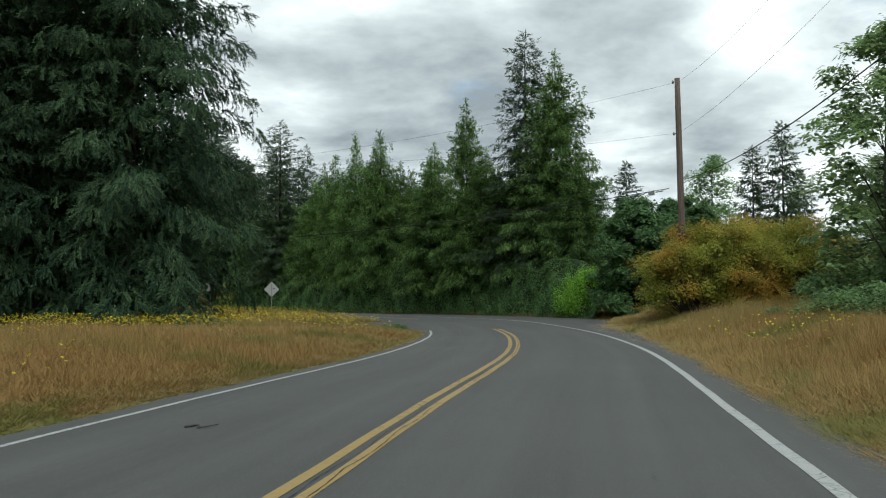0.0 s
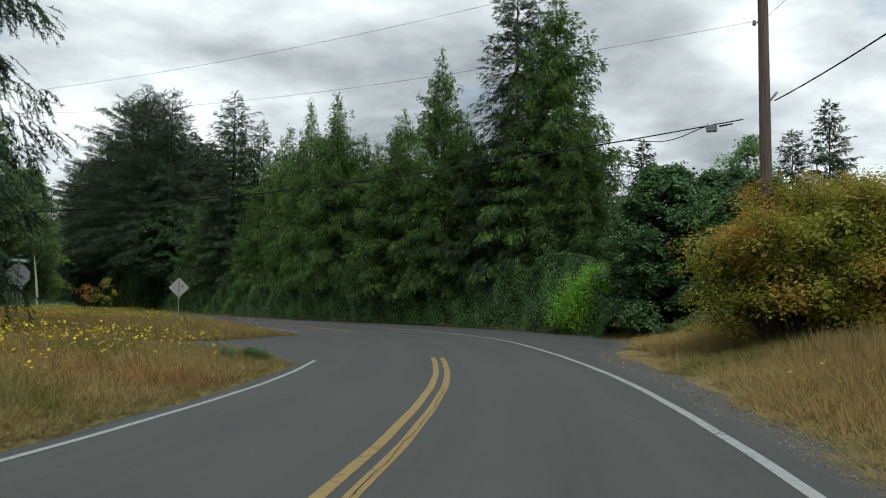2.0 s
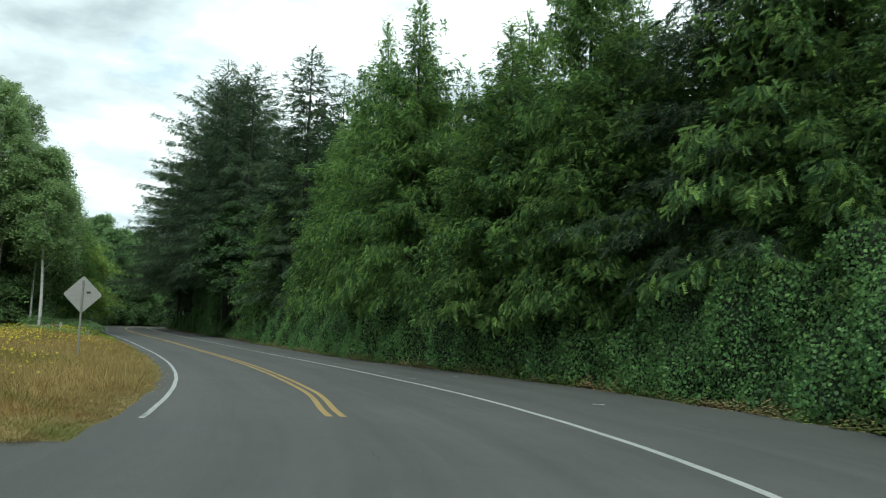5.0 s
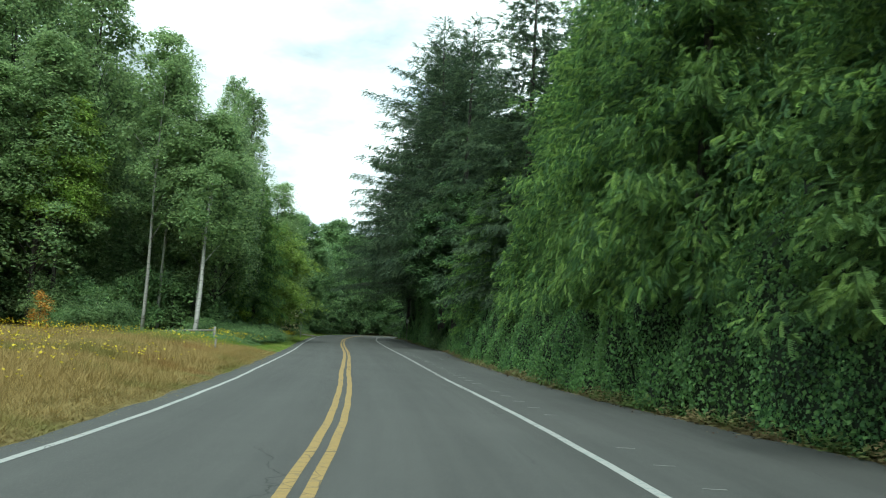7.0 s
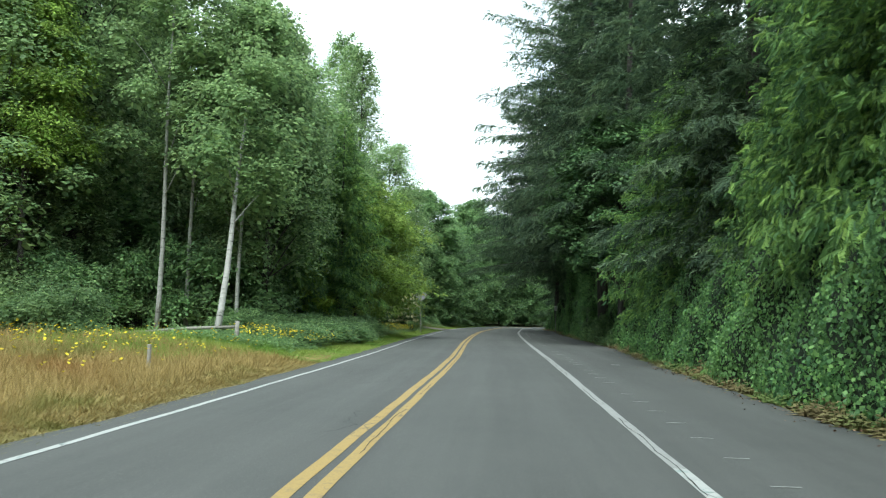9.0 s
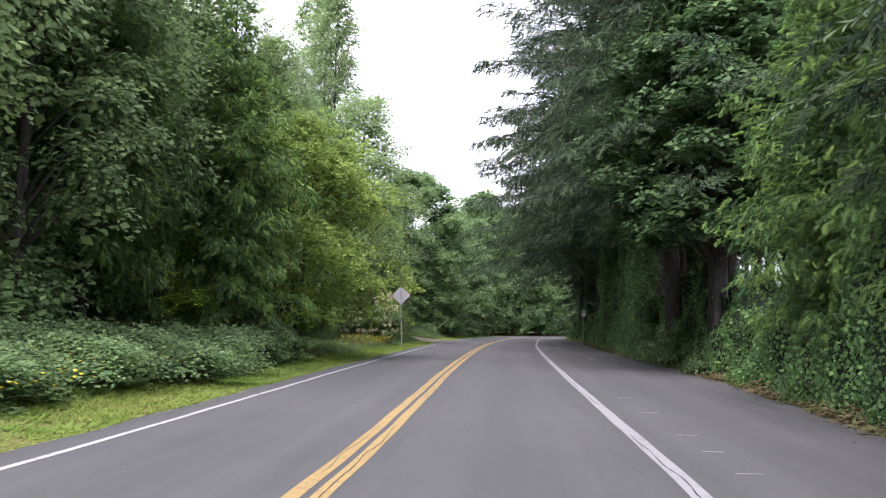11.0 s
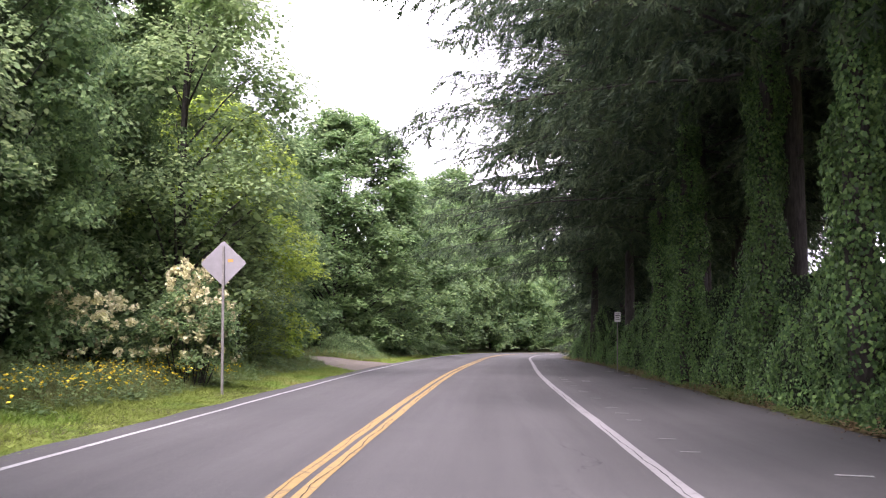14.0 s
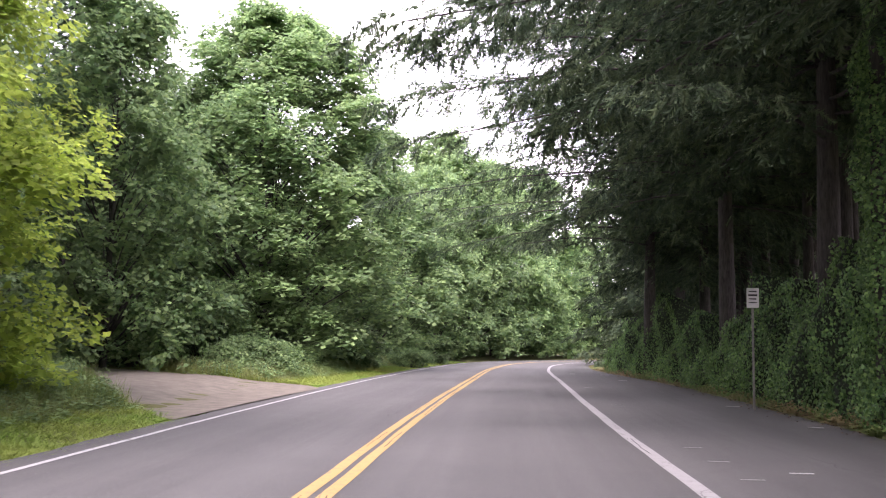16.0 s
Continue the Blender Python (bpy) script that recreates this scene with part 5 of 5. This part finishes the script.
def herb(n, seed):
    """A leafy stalk: two thin stems with small leaves up their length."""
    r = np.random.default_rng(seed)
    v, f = [], []
    for i in range(n):
        a, t = r.uniform(0, 6.28), (i + 0.5) / n
        L = 0.30 * (1.1 - 0.6 * t)
        dx, dy = math.cos(a), math.sin(a)
        c = r.normal(0, 0.06, 2)
        k = len(v)
        v += [(c[0], c[1], t), (c[0] + dx * L * 0.5 - dy * L * 0.22, c[1] + dy * L * 0.5 + dx * L * 0.22, t + 0.06), (c[0] + dx * L * 0.5 + dy * L * 0.22, c[1] + dy * L * 0.5 - dx * L * 0.22, t + 0.06),
              (c[0] + dx * L, c[1] + dy * L, t - 0.06)]
        f += [(k, k + 2, k + 1), (k + 1, k + 2, k + 3)]
    for i in range(2):
        k = len(v)
        v += [(0.012 * (i - 2), 0.01, 0), (0.012 * (i + 1), -0.01, 0), (0.05 * (i - 0.5), 0.02, 1.05)]
        f.append((k, k + 1, k + 2))
    return v, f


HERB = herb(13, 6)


def sow(name, s0, s1, d0, d1, n, height, material, label, tpl, seed, left=True, power=1.6, skip=None):
    """Grass over a stretch of the plan beside the road, thicker towards it."""
    g = np.random.default_rng(seed)
    s = g.uniform(s0, s1, n)
    o = d0 + (d1 - d0) * g.random(n) ** power
    d = (edge_l(s) + o) if left else (edge_r(s) - o)
    p = along(s, d)
    s2, d2 = road_sd(p[:, 0], p[:, 1])
    keep = np.abs(d2) > np.where(d2 > 0, edge_l(s2), -edge_r(s2)) - 0.02
    if left:
        keep &= side_over(p[:, 0], p[:, 1]) > 0.1
    if skip:
        keep &= ~skip(p[:, 0], p[:, 1])
    p, o = p[keep], o[keep]
    z = ground_z(p[:, 0], p[:, 1])
    z = np.maximum(z, -0.02)
    n = len(p)
    h = height * g.uniform(0.55, 1.15, n) * (0.35 + 0.65 * smooth01((o - d0 + 0.1) / 1.2))
    h *= 0.75 + 0.35 * waves(p[:, 0] * 1.6, p[:, 1] * 1.6)
    a = g.uniform(0, 6.28, n)
    x = np.column_stack([np.cos(a), np.sin(a), np.zeros(n)])
    y = np.column_stack([-np.sin(a), np.cos(a), np.zeros(n)])
    w = np.column_stack([g.normal(0, 0.12, n), g.normal(0, 0.12, n), np.ones(n)]) * h[:, None]
    me = spread(name, *tpl, np.column_stack([p, z - 0.02]), x, y, w, material)
    return tagged(new(name, me), label, "grass", kind="stuff"), np.column_stack([p, z]), h


DRIVE = [(-64.2, 152.0), (-67.2, 153.0), (-72.0, 155.0), (-80.0, 156.5), (-84.0, 160.5), (-75.5, 161.2), (-71.5, 163.0), (-70.0, 162.0)]


def in_drive(x, y):
    inside = np.zeros(len(x), bool)
    for (x0, y0), (x1, y1) in zip(DRIVE, DRIVE[1:] + DRIVE[:1]):
        cross = (y0 > y) != (y1 > y)
        inside ^= cross & (x < (x1 - x0) * (y - y0) / (y1 - y0 + 1e-12) + x0)
    return inside


def build_grass():
    s_m = S_AT[13] - 4
    sow("meadow_grass", 12, s_m, 0.4, 7, 30000, 0.50, M_DRYGRASS, "tall dry meadow grass, tan and rust", TUFT, 81, power=1.3)
    sow("meadow_grass", 12, s_m, 6, 19, 24000, 0.55, M_DRYGRASS, "tall dry meadow grass farther from the road", TUFT_FAR, 80, power=1.0)
    sow("verge_grass", 12, s_m, 0.0, 1.5, 14000, 0.22, M_STRAW, "short pale dry grass along the asphalt", SHORT, 82, power=1.0)
    sow("field_grass", 14, S_AT[8] + 4, 0.35, 9, 17000, 0.48, M_DRYGRASS, "tall dry field grass, tan and rust", TUFT, 83, False, 1.6, in_gravel)
    sow("margin_grass", 14, S_AT[8] + 3, 0.3, 1.8, 8000, 0.25, M_STRAW, "pale straw grass along the gravel", SHORT, 84, False, 1.0, in_gravel)
    sow("green_verge", s_m, S_AT[19], 0.0, 3.2, 26000, 0.2, M_GREENGRASS, "mown green verge grass", SHORT, 85, True, 1.1, in_drive)
    sow("wild_grass", s_m - 6, S_AT[19], 2.0, 7.0, 16000, 0.5, M_GREENGRASS, "long green and tan grass under the trees", TUFT, 86, True, 1.1, in_drive)
    sow("ivy_foot_grass", S_IVY, S_AT[19], -0.05, 0.5, 2600, 0.22, M_FOOT, "thin dry grass at the foot of the ivy", SHORT, 87, False, 1.0)
    sow("verge_herbs", s_m + 2, S_AT[19], 1.5, 6.0, 7000, 0.58, M_BUSH, "knee-high leafy herbs along the verge", HERB, 88, True, 1.0, in_drive)
    sow("tall_verge_grass", S_AT[14] - 4, S_AT[18], 1.5, 6.0, 13000, 0.72, M_SEEDGRASS, "waist-high green and tan grass before the trees", TUFT, 92, True, 0.9, in_drive)
    sow("ivy_foot_weeds", S_IVY + 2, S_AT[18], -0.1, 0.6, 1500, 0.6, M_FOOT, "thin tan weeds at the foot of the ivy", HERB, 89, False, 1.0)
    sow("tall_dry_grass", S_AT[5] - 6, S_AT[8] - 1, 2.4, 6.0, 7500, 1.05, M_DRYGRASS, "waist-high dry grass at the foot of the bushes", TUFT, 90, False, 1.0)
    # flowers
    g = np.random.default_rng(91)
    for left, n, s1, far, s0 in ((True, 30000, s_m, 14, 14), (False, 3200, S_AT[8], 7, 14), (True, 5500, S_AT[15] + 8, 3.2, s_m + 4)):
        s = g.uniform(s0, s1, n)
        o = 1.2 + far * g.random(n) ** 0.8
        d = edge_l(s) + o if left else edge_r(s) - o
        p = along(s, d)
        patch = np.maximum(0, 1 - np.hypot((p[:, 0] + 9) / 9, (p[:, 1] - 34) / 7)) * 2.5
        keep = (waves(p[:, 0] * 1.1 + 3, p[:, 1] * 1.1) + patch > g.uniform(-0.3, 1.1, n)) & (side_over(p[:, 0], p[:, 1]) > 1.0) & ~in_drive(p[:, 0], p[:, 1])
        p = p[keep]
        z = ground_z(p[:, 0], p[:, 1]) + g.uniform(0.34, 0.62, len(p))
        pos = np.column_stack([p, z])
        a = g.uniform(0, 6.28, len(p))
        x = np.column_stack([np.cos(a), np.sin(a), g.normal(0, 0.3, len(p))]) * 0.029
        y = np.column_stack([-np.sin(a), np.cos(a), g.normal(0, 0.3, len(p))]) * 0.029
        w = np.tile([[0, 0, 0.035]], (len(p), 1))
        star = ([(1, 0, 0.2), (0.5, 0.87, 0.2), (-0.5, 0.87, 0.2), (-1, 0, 0.2), (-0.5, -0.87, 0.2), (0.5, -0.87, 0.2), (0, 0, 0), (0, 0, -0.5)],
                [(6, 0, 1), (6, 1, 2), (6, 2, 3), (6, 3, 4), (6, 4, 5), (6, 5, 0), (7, 1, 0), (7, 3, 2), (7, 5, 4)])
        me = spread("wild_flowers", *star, pos, x, y, w, M_FLOWER)
        tagged(new("wild_flowers", me), "scattered small yellow wild flowers", "flowers", kind="stuff")
    # litter at the foot of the ivy and on the shoulder
    n = 3800
    s = g.uniform(S_IVY + 6, S_AT[18], n)
    o = np.abs(g.normal(0, 0.35, n)) - 0.25
    p = along(s, edge_r(s) + o)
    x, y, w = frames_of(np.column_stack([g.normal(0, 1, (n, 2)), g.normal(0, 0.25, n)]), np.tile([[0, 0, 1.0]], (n, 1)) + g.normal(0, 0.3, (n, 3)))
    me = spread("leaf_litter", *IVYLEAF, np.column_stack([p, np.full(n, 0.02)]), x * 0.048, y * 0.048, w * 0.048, M_LITTER)
    tagged(new("leaf_litter", me), "dead brown leaves along the edge of the shoulder", "leaves", kind="stuff")
    # loose stones on the gravel margin and along the asphalt
    n = 5200
    s = g.normal(S_AT[7] - 3, 9, n)
    o = g.random(n) ** 1.3 * gravel_wide(s) * 1.15 - 0.1
    p = along(s, edge_r(s) - o)
    ball = ([(1, 0, 0), (0, 1, 0), (-1, 0, 0), (0, -1, 0), (0, 0, 0.8), (0.1, 0.1, -0.6)], [(0, 1, 4), (1, 2, 4), (2, 3, 4), (3, 0, 4), (1, 0, 5), (2, 1, 5), (3, 2, 5), (0, 3, 5)])
    x, y, w = frames_of(g.normal(0, 1, (n, 3)), g.normal(0, 1, (n, 3)))
    size = 0.008 + 0.02 * g.random((n, 1)) ** 2.5
    me = spread("gravel_stones", *ball, np.column_stack([p, np.maximum(ground_z(p[:, 0], p[:, 1]), -0.012) + 0.008]), x * size, y * size * 0.8, w * size * 0.8, M_STONES)
    tagged(new("gravel_stones", me), "loose grey and tan stones on the road margin", "gravel", kind="stuff")
    near_edge, far_edge = DRIVE[:4], DRIVE[:3:-1]
    v = []
    for u in np.linspace(0, 1, 25):
        a_, b_ = [[np.interp(u * 3, range(4), [q[i] for q in e]) for i in (0, 1)] for e in (near_edge, far_edge)]
        for w_ in np.linspace(0, 1, 13):
            x_, y_ = a_[0] + (b_[0] - a_[0]) * w_, a_[1] + (b_[1] - a_[1]) * w_
            v.append((x_, y_, max(gz(x_, y_), 0.0) + 0.02 * math.sin(w_ * math.pi) + 0.006))
    f = [(i * 13 + k, i * 13 + k + 1, i * 13 + k + 14, i * 13 + k + 13) for i in range(24) for k in range(12)]
    tagged(new("dirt_drive", mesh_of("dirt_drive", v, f, M_DIRT, True)), "pale dirt drive leaving the road", "driveway", kind="structure")


build_grass()


# ---- signs, pole, wires, fence ----
def plate(points, thick, material, name):
    """A flat plate with bevelled edges, facing -y, from its outline in x and z."""
    bm = bmesh.new()
    vs = [bm.verts.new((x, 0, z)) for x, z in points]
    face = bm.faces.new(vs)
    ext = bmesh.ops.extrude_face_region(bm, geom=[face])
    bmesh.ops.translate(bm, vec=(0, thick, 0), verts=[e for e in ext["geom"] if isinstance(e, bmesh.types.BMVert)])
    bmesh.ops.recalc_face_normals(bm, faces=bm.faces)
    me = bpy.data.meshes.new(name)
    bm.to_mesh(me)
    bm.free()
    me.materials.append(material)
    return me


def rounded(pts, r, n=4):
    out = []
    p = [Vector(q) for q in pts]
    for i, b in enumerate(p):
        a, c = p[i - 1], p[(i + 1) % len(p)]
        u, w = (a - b).normalized() * r, (c - b).normalized() * r
        for k in range(n + 1):
            t = k / n
            out.append(tuple(((b + u) * (1 - t) ** 2 + b * 2 * t * (1 - t) + (b + w) * t * t)))
    return out


def box(name, sx, sy, sz, material, bevel=0.004, at=(0, 0, 0)):
    bm = bmesh.new()
    bmesh.ops.create_cube(bm, size=1.0)
    bmesh.ops.scale(bm, vec=(sx, sy, sz), verts=bm.verts)
    bmesh.ops.bevel(bm, geom=bm.edges[:], offset=bevel, segments=1, affect='EDGES')
    bmesh.ops.translate(bm, vec=at, verts=bm.verts)
    me = bpy.data.meshes.new(name)
    bm.to_mesh(me)
    bm.free()
    me.materials.append(material)
    return me


def diamond_sign(x, y, centre, half, turn, lean, label, sticker, face):
    z = gz(x, y)
    sign = thing("road_sign", label, "road sign", "diamond signs")
    sign.matrix_basis = pose(x, y, z, 0, lean, turn)
    top = centre - z
    part("post", box("post", 0.06, 0.045, top + half * 0.75 + 0.3, M_SIGNPOST, 0.006, (0, 0, (top + half * 0.75 - 0.3) / 2)), sign, "galvanised sign post")
    pl = part("panel", plate(rounded([(0, top - half), (half, top), (0, top + half), (-half, top)], 0.07), 0.004, face, "panel"), sign, "bare metal back of a diamond sign")
    pl.location = (0, 0.026, 0)
    for dz in (0.3, -0.3):
        b = part("bolt", box("bolt", 0.028, 0.02, 0.028, M_SIGNPOST, 0.006, (0, -0.026, top + dz)), sign)
    if sticker:
        part("sticker", box("sticker", 0.13, 0.003, 0.07, sticker, 0.001, (half * 0.3, -0.0025, top + half * 0.12)), pl, "small inspection sticker")
    return sign


diamond_sign(-13.65, 68.75, 2.15, 0.60, 17, 0.0, "grey back of a diamond warning sign in dry grass", M_INK, M_ALU)
diamond_sign(-55.68, 137.35, 3.08, 0.55, 36, -2.2, "pale back of a diamond warning sign on a leaning post", M_STICKER, M_SIGNGREY)


def junction_sign(x, y, centre, turn):
    """An octagon seen from behind, with two street-name blades on top."""
    z = gz(x, y)
    sign = thing("stop_sign", "grey back of an octagonal sign under a green street sign", "road sign")
    sign.matrix_basis = pose(x, y, z, 0, 1.5, turn)
    top = centre - z
    part("post", box("post", 0.07, 0.05, top + 0.85, M_SIGNPOST, 0.006, (0, 0, (top + 0.25) / 2)), sign, "dark metal post")
    r = 0.40
    pl = part("panel", plate([(r * math.cos(a), top + r * math.sin(a)) for a in [radians(22.5 + 45 * k) for k in range(8)]], 0.004, M_ALU, "panel"), sign, "bare metal octagon back")
    pl.location = (0, 0.03, 0)
    for dz in (0.2, -0.2):
        part("bolt", box("bolt", 0.03, 0.02, 0.03, M_SIGNPOST, 0.006, (0, -0.028, top + dz)), sign)
    for rot, dz in ((25, 0.52), (-65, 0.70)):
        blade = part("name_blade", box("name_blade", 0.75, 0.006, 0.16, M_STREETGREEN, 0.002), sign, "green street-name blade")
        blade.matrix_basis = pose(0, 0, top + dz, 0, 0, rot)
        part("text_bar", box("text_bar", 0.5, 0.009, 0.07, M_SIGNWHITE, 0.001), blade, "pale lettering bar")


junction_sign(-12.7, 47.0, 2.20, 24)


def notice_sign(x, y, centre, turn):
    z = gz(x, y)
    sign = thing("notice_sign", "small white notice sign on a thin post before the ivy", "road sign")
    sign.matrix_basis = pose(x, y, z, 0, 0, turn)
    top = centre - z
    part("post", box("post", 0.05, 0.04, top + 0.3, M_SIGNPOST, 0.005, (0, 0, (top - 0.1) / 2 - 0.02)), sign, "grey metal post")
    pl = part("panel", plate(rounded([(-0.15, top - 0.24), (0.15, top - 0.24), (0.15, top + 0.24), (-0.15, top + 0.24)], 0.03), 0.004, M_SIGNWHITE, "panel"), sign, "white rectangular panel")
    pl.location = (0, -0.03, 0)
    for i, (w, h) in enumerate(((0.19, 0.03), (0.22, 0.045), (0.17, 0.03), (0.20, 0.022))):
        part("text_bar", box("text_bar", w, 0.003, h, M_INK, 0.001, (0, -0.002, top + 0.155 - i * 0.09)), pl, "dark printed bar")


notice_sign(-57.4, 163.6, 2.69, 36)


def build_pole():
    x, y = 10.35, 37.9
    z = gz(x, y)
    pole = thing("utility_pole", "weathered brown wooden utility pole above orange bushes", "utility pole")
    pole.location = (x, y, z)
    h = 10.95 - z
    tv, tf = tube([[(-0.012 * k * h, -0.01 * k * h, k * h - 0.5 * (1 - k), 0.17 - 0.055 * k) for k in np.linspace(0, 1, 8)]], 14)
    part("shaft", mesh_of("shaft", tv, tf, M_POLE, True), pole)
    for hz, side in ((10.8, -1), (8.5, -1)):
        tv, tf = tube([[(-0.1, -0.08, hz - z - 0.02, 0.02), (-0.32, -0.02, hz - z + 0.02, 0.018)], [(-0.30, -0.02, hz - z - 0.06, 0.045), (-0.30, -0.02, hz - z + 0.0, 0.05), (-0.30, -0.02, hz - z + 0.07, 0.03)]], 8)
        part("insulator", mesh_of("insulator", tv, tf, M_GREYBOX, True), pole, "small pin insulator")
    tv, tf = tube([[(-0.12, 0, 6.3 - z, 0.03), (0.25, -0.02, 6.75 - z, 0.03)]], 8)
    part("cable_clamp", mesh_of("cable_clamp", tv, tf, M_GREYBOX, True), pole)


build_pole()


def build_wires():
    tops = (((9.9, 38.3, 6.15), (-24.46, 54.85, 5.05), 0.83, 0.017, 1.55), ((10.4, 37.5, 6.45), (6.8, -1.8, 7.9), 1.2, 0.016, 1.2),
            ((10.2, 37.6, 8.5), (-27.3, 66.0, 12.2), 1.0, 0.0045, 1.0), ((10.3, 37.8, 10.8), (-29.9, 53.0, 9.3), 1.4, 0.0045, 1.25),
            ((10.3, 37.8, 10.8), (7.2, -2.0, 11.4), 1.3, 0.0045, 1.2), ((10.2, 37.6, 8.5), (7.0, -2.0, 9.7), 1.0, 0.0045, 1.2))
    for a, b, sag, r, reach in tops:
        a_, b_ = np.array(a), np.array(b)
        path = [(*(a_ + (b_ - a_) * t - np.array([0, 0, sag * 4 * t * (1 - t)])), r) for t in np.linspace(0, reach, 60)]
        tv, tf = tube([path], 6)
        name, label = ("overhead_cable", "thick black overhead cable from the pole") if r > 0.01 else ("overhead_wire", "thin overhead wire from the pole top")
        tagged(new(name, mesh_of(name, tv, tf, M_BLACK, True)), label, "cable", "overhead lines")
    box_ = thing("cable_box", "small grey splice box hung on the overhead cable", "cable box")
    box_.matrix_basis = pose(9.2, 38.65, 5.97, 0, 0, -26)
    part("case", box("case", 0.27, 0.15, 0.16, M_GREYBOX, 0.02), box_)
    tv, tf = tube([[(0.18, 0, 0.05, 0.022), (0.52, 0, 0.09, 0.022)]], 8)
    part("splice", mesh_of("splice", tv, tf, M_BLACK, True), box_, "black splice sleeve")
    for dx in (0.1, -0.1):
        tv, tf = tube([[(dx, 0, 0.08, 0.012), (dx, 0, 0.14, 0.012)]], 8)
        part("hanger", mesh_of("hanger", tv, tf, M_BLACK, True), box_)
    tv, tf = tube([[(-2.2 + 0.18 * k, 0.0, 0.10 + 0.116 * (-2.2 + 0.18 * k) - 0.20 * math.sin(k / 12 * math.pi) ** 1.5, 0.012) for k in range(13)]], 6)
    part("slack_loop", mesh_of("slack_loop", tv, tf, M_BLACK, True), box_, "slack loop of black cable")


build_wires()


def build_fence():
    rail = thing("rail_fence", "broken grey wooden rail on a short post at the meadow edge", "fence")
    a, b = (-34.5, 99.2, 0.80), (-38.3, 96.8, 0.40)
    tv, tf = tube([[(*a, 0.05), (-35.8, 98.35, 0.70, 0.056), (-37.1, 97.5, 0.53, 0.052), (*b, 0.04)]], 8)
    part("rail", mesh_of("rail", tv, tf, M_RAIL, True), rail)
    for x, y, top in ((-34.45, 99.25, 1.0), (-38.2, 96.9, 0.50)):
        tv, tf = tube([[(x, y, gz(x, y) - 0.1, 0.08), (x, y, top, 0.07)]], 9)
        part("post", mesh_of("post", tv, tf, M_RAIL, True), rail)


build_fence()


def build_markers():
    x, y = -26.7, 90.3
    m = thing("marker_post", "short weathered marker post in the grass verge", "marker post")
    m.location = (x, y, gz(x, y))
    part("body", box("body", 0.09, 0.05, 0.60, M_RAIL, 0.012, (0, 0, 0.20)), m)
    # a row of thin painted dashes beside the edge line
    g = np.random.default_rng(96)
    dash = None
    for s in np.arange(S_AT[9] + 4, S_AT[17], 1.55):
        if g.random() > (0.85 if s < S_AT[13] else 0.38):
            continue
        if dash is None:
            dash = box("paint_dash", 0.27, 0.018, 0.006, M_WORNWHITE, 0.002)
        p = along(s, -float(width(np.array([s]), 1)[0]) - 0.74)
        ob = tagged(new("paint_dash", dash), "thin white dash painted across the shoulder", "road marking", "shoulder dashes", "structure")
        ob.matrix_basis = pose(*p, 0.006, 0, 0, math.degrees(math.atan2(*(RT[np.searchsorted(RS, s) - 1][::-1]))) - 90 + 4 * math.sin(s * 5))
    # pale twigs and chips on the paved shoulder
    g = np.random.default_rng(97)
    first = None
    for i in range(12):
        s = S_AT[9] + (S_AT[18] - S_AT[9]) * g.random()
        e = float(edge_r(np.array([s]))[0])
        p = along(s, e + 0.5 + 2.6 * g.random())
        a = math.degrees(math.atan2(*(RT[np.searchsorted(RS, s) - 1][::-1]))) - 90 + g.normal(0, 12)
        if first is None:
            bm = bmesh.new()
            bmesh.ops.create_cube(bm, size=1.0)
            bmesh.ops.scale(bm, vec=(0.34, 0.03, 0.012), verts=bm.verts)
            bmesh.ops.bevel(bm, geom=bm.edges[:], offset=0.004, segments=1, affect='EDGES')
            me = bpy.data.meshes.new("paint_chip")
            bm.to_mesh(me)
            bm.free()
            me.materials.append(M_WHITE)
            first = me
        ob = tagged(new("pale_twig", first), "short pale twig lying on the shoulder", "twig", "twigs on the shoulder")
        ob.matrix_basis = pose(*p, 0.008, 0, 0, a) @ Matrix.Diagonal((g.uniform(0.6, 1.3), g.uniform(0.7, 1.3), 1, 1))


build_markers()


def build_branch():
    a, b = np.array((-2.90, 9.50)), np.array((-2.60, 9.60))
    path = [(*(a + (b - a) * t + np.array([0.03, 0.12]) * math.sin(t * 7)), 0.016, 0.014 * (1 - 0.6 * t)) for t in np.linspace(0, 1, 12)]
    tv, tf = tube([path], 6)
    tagged(new("fallen_branch", mesh_of("fallen_branch", tv, tf, M_BARK, True)), "thin dark crooked twig lying on the asphalt", "twig")


build_branch()
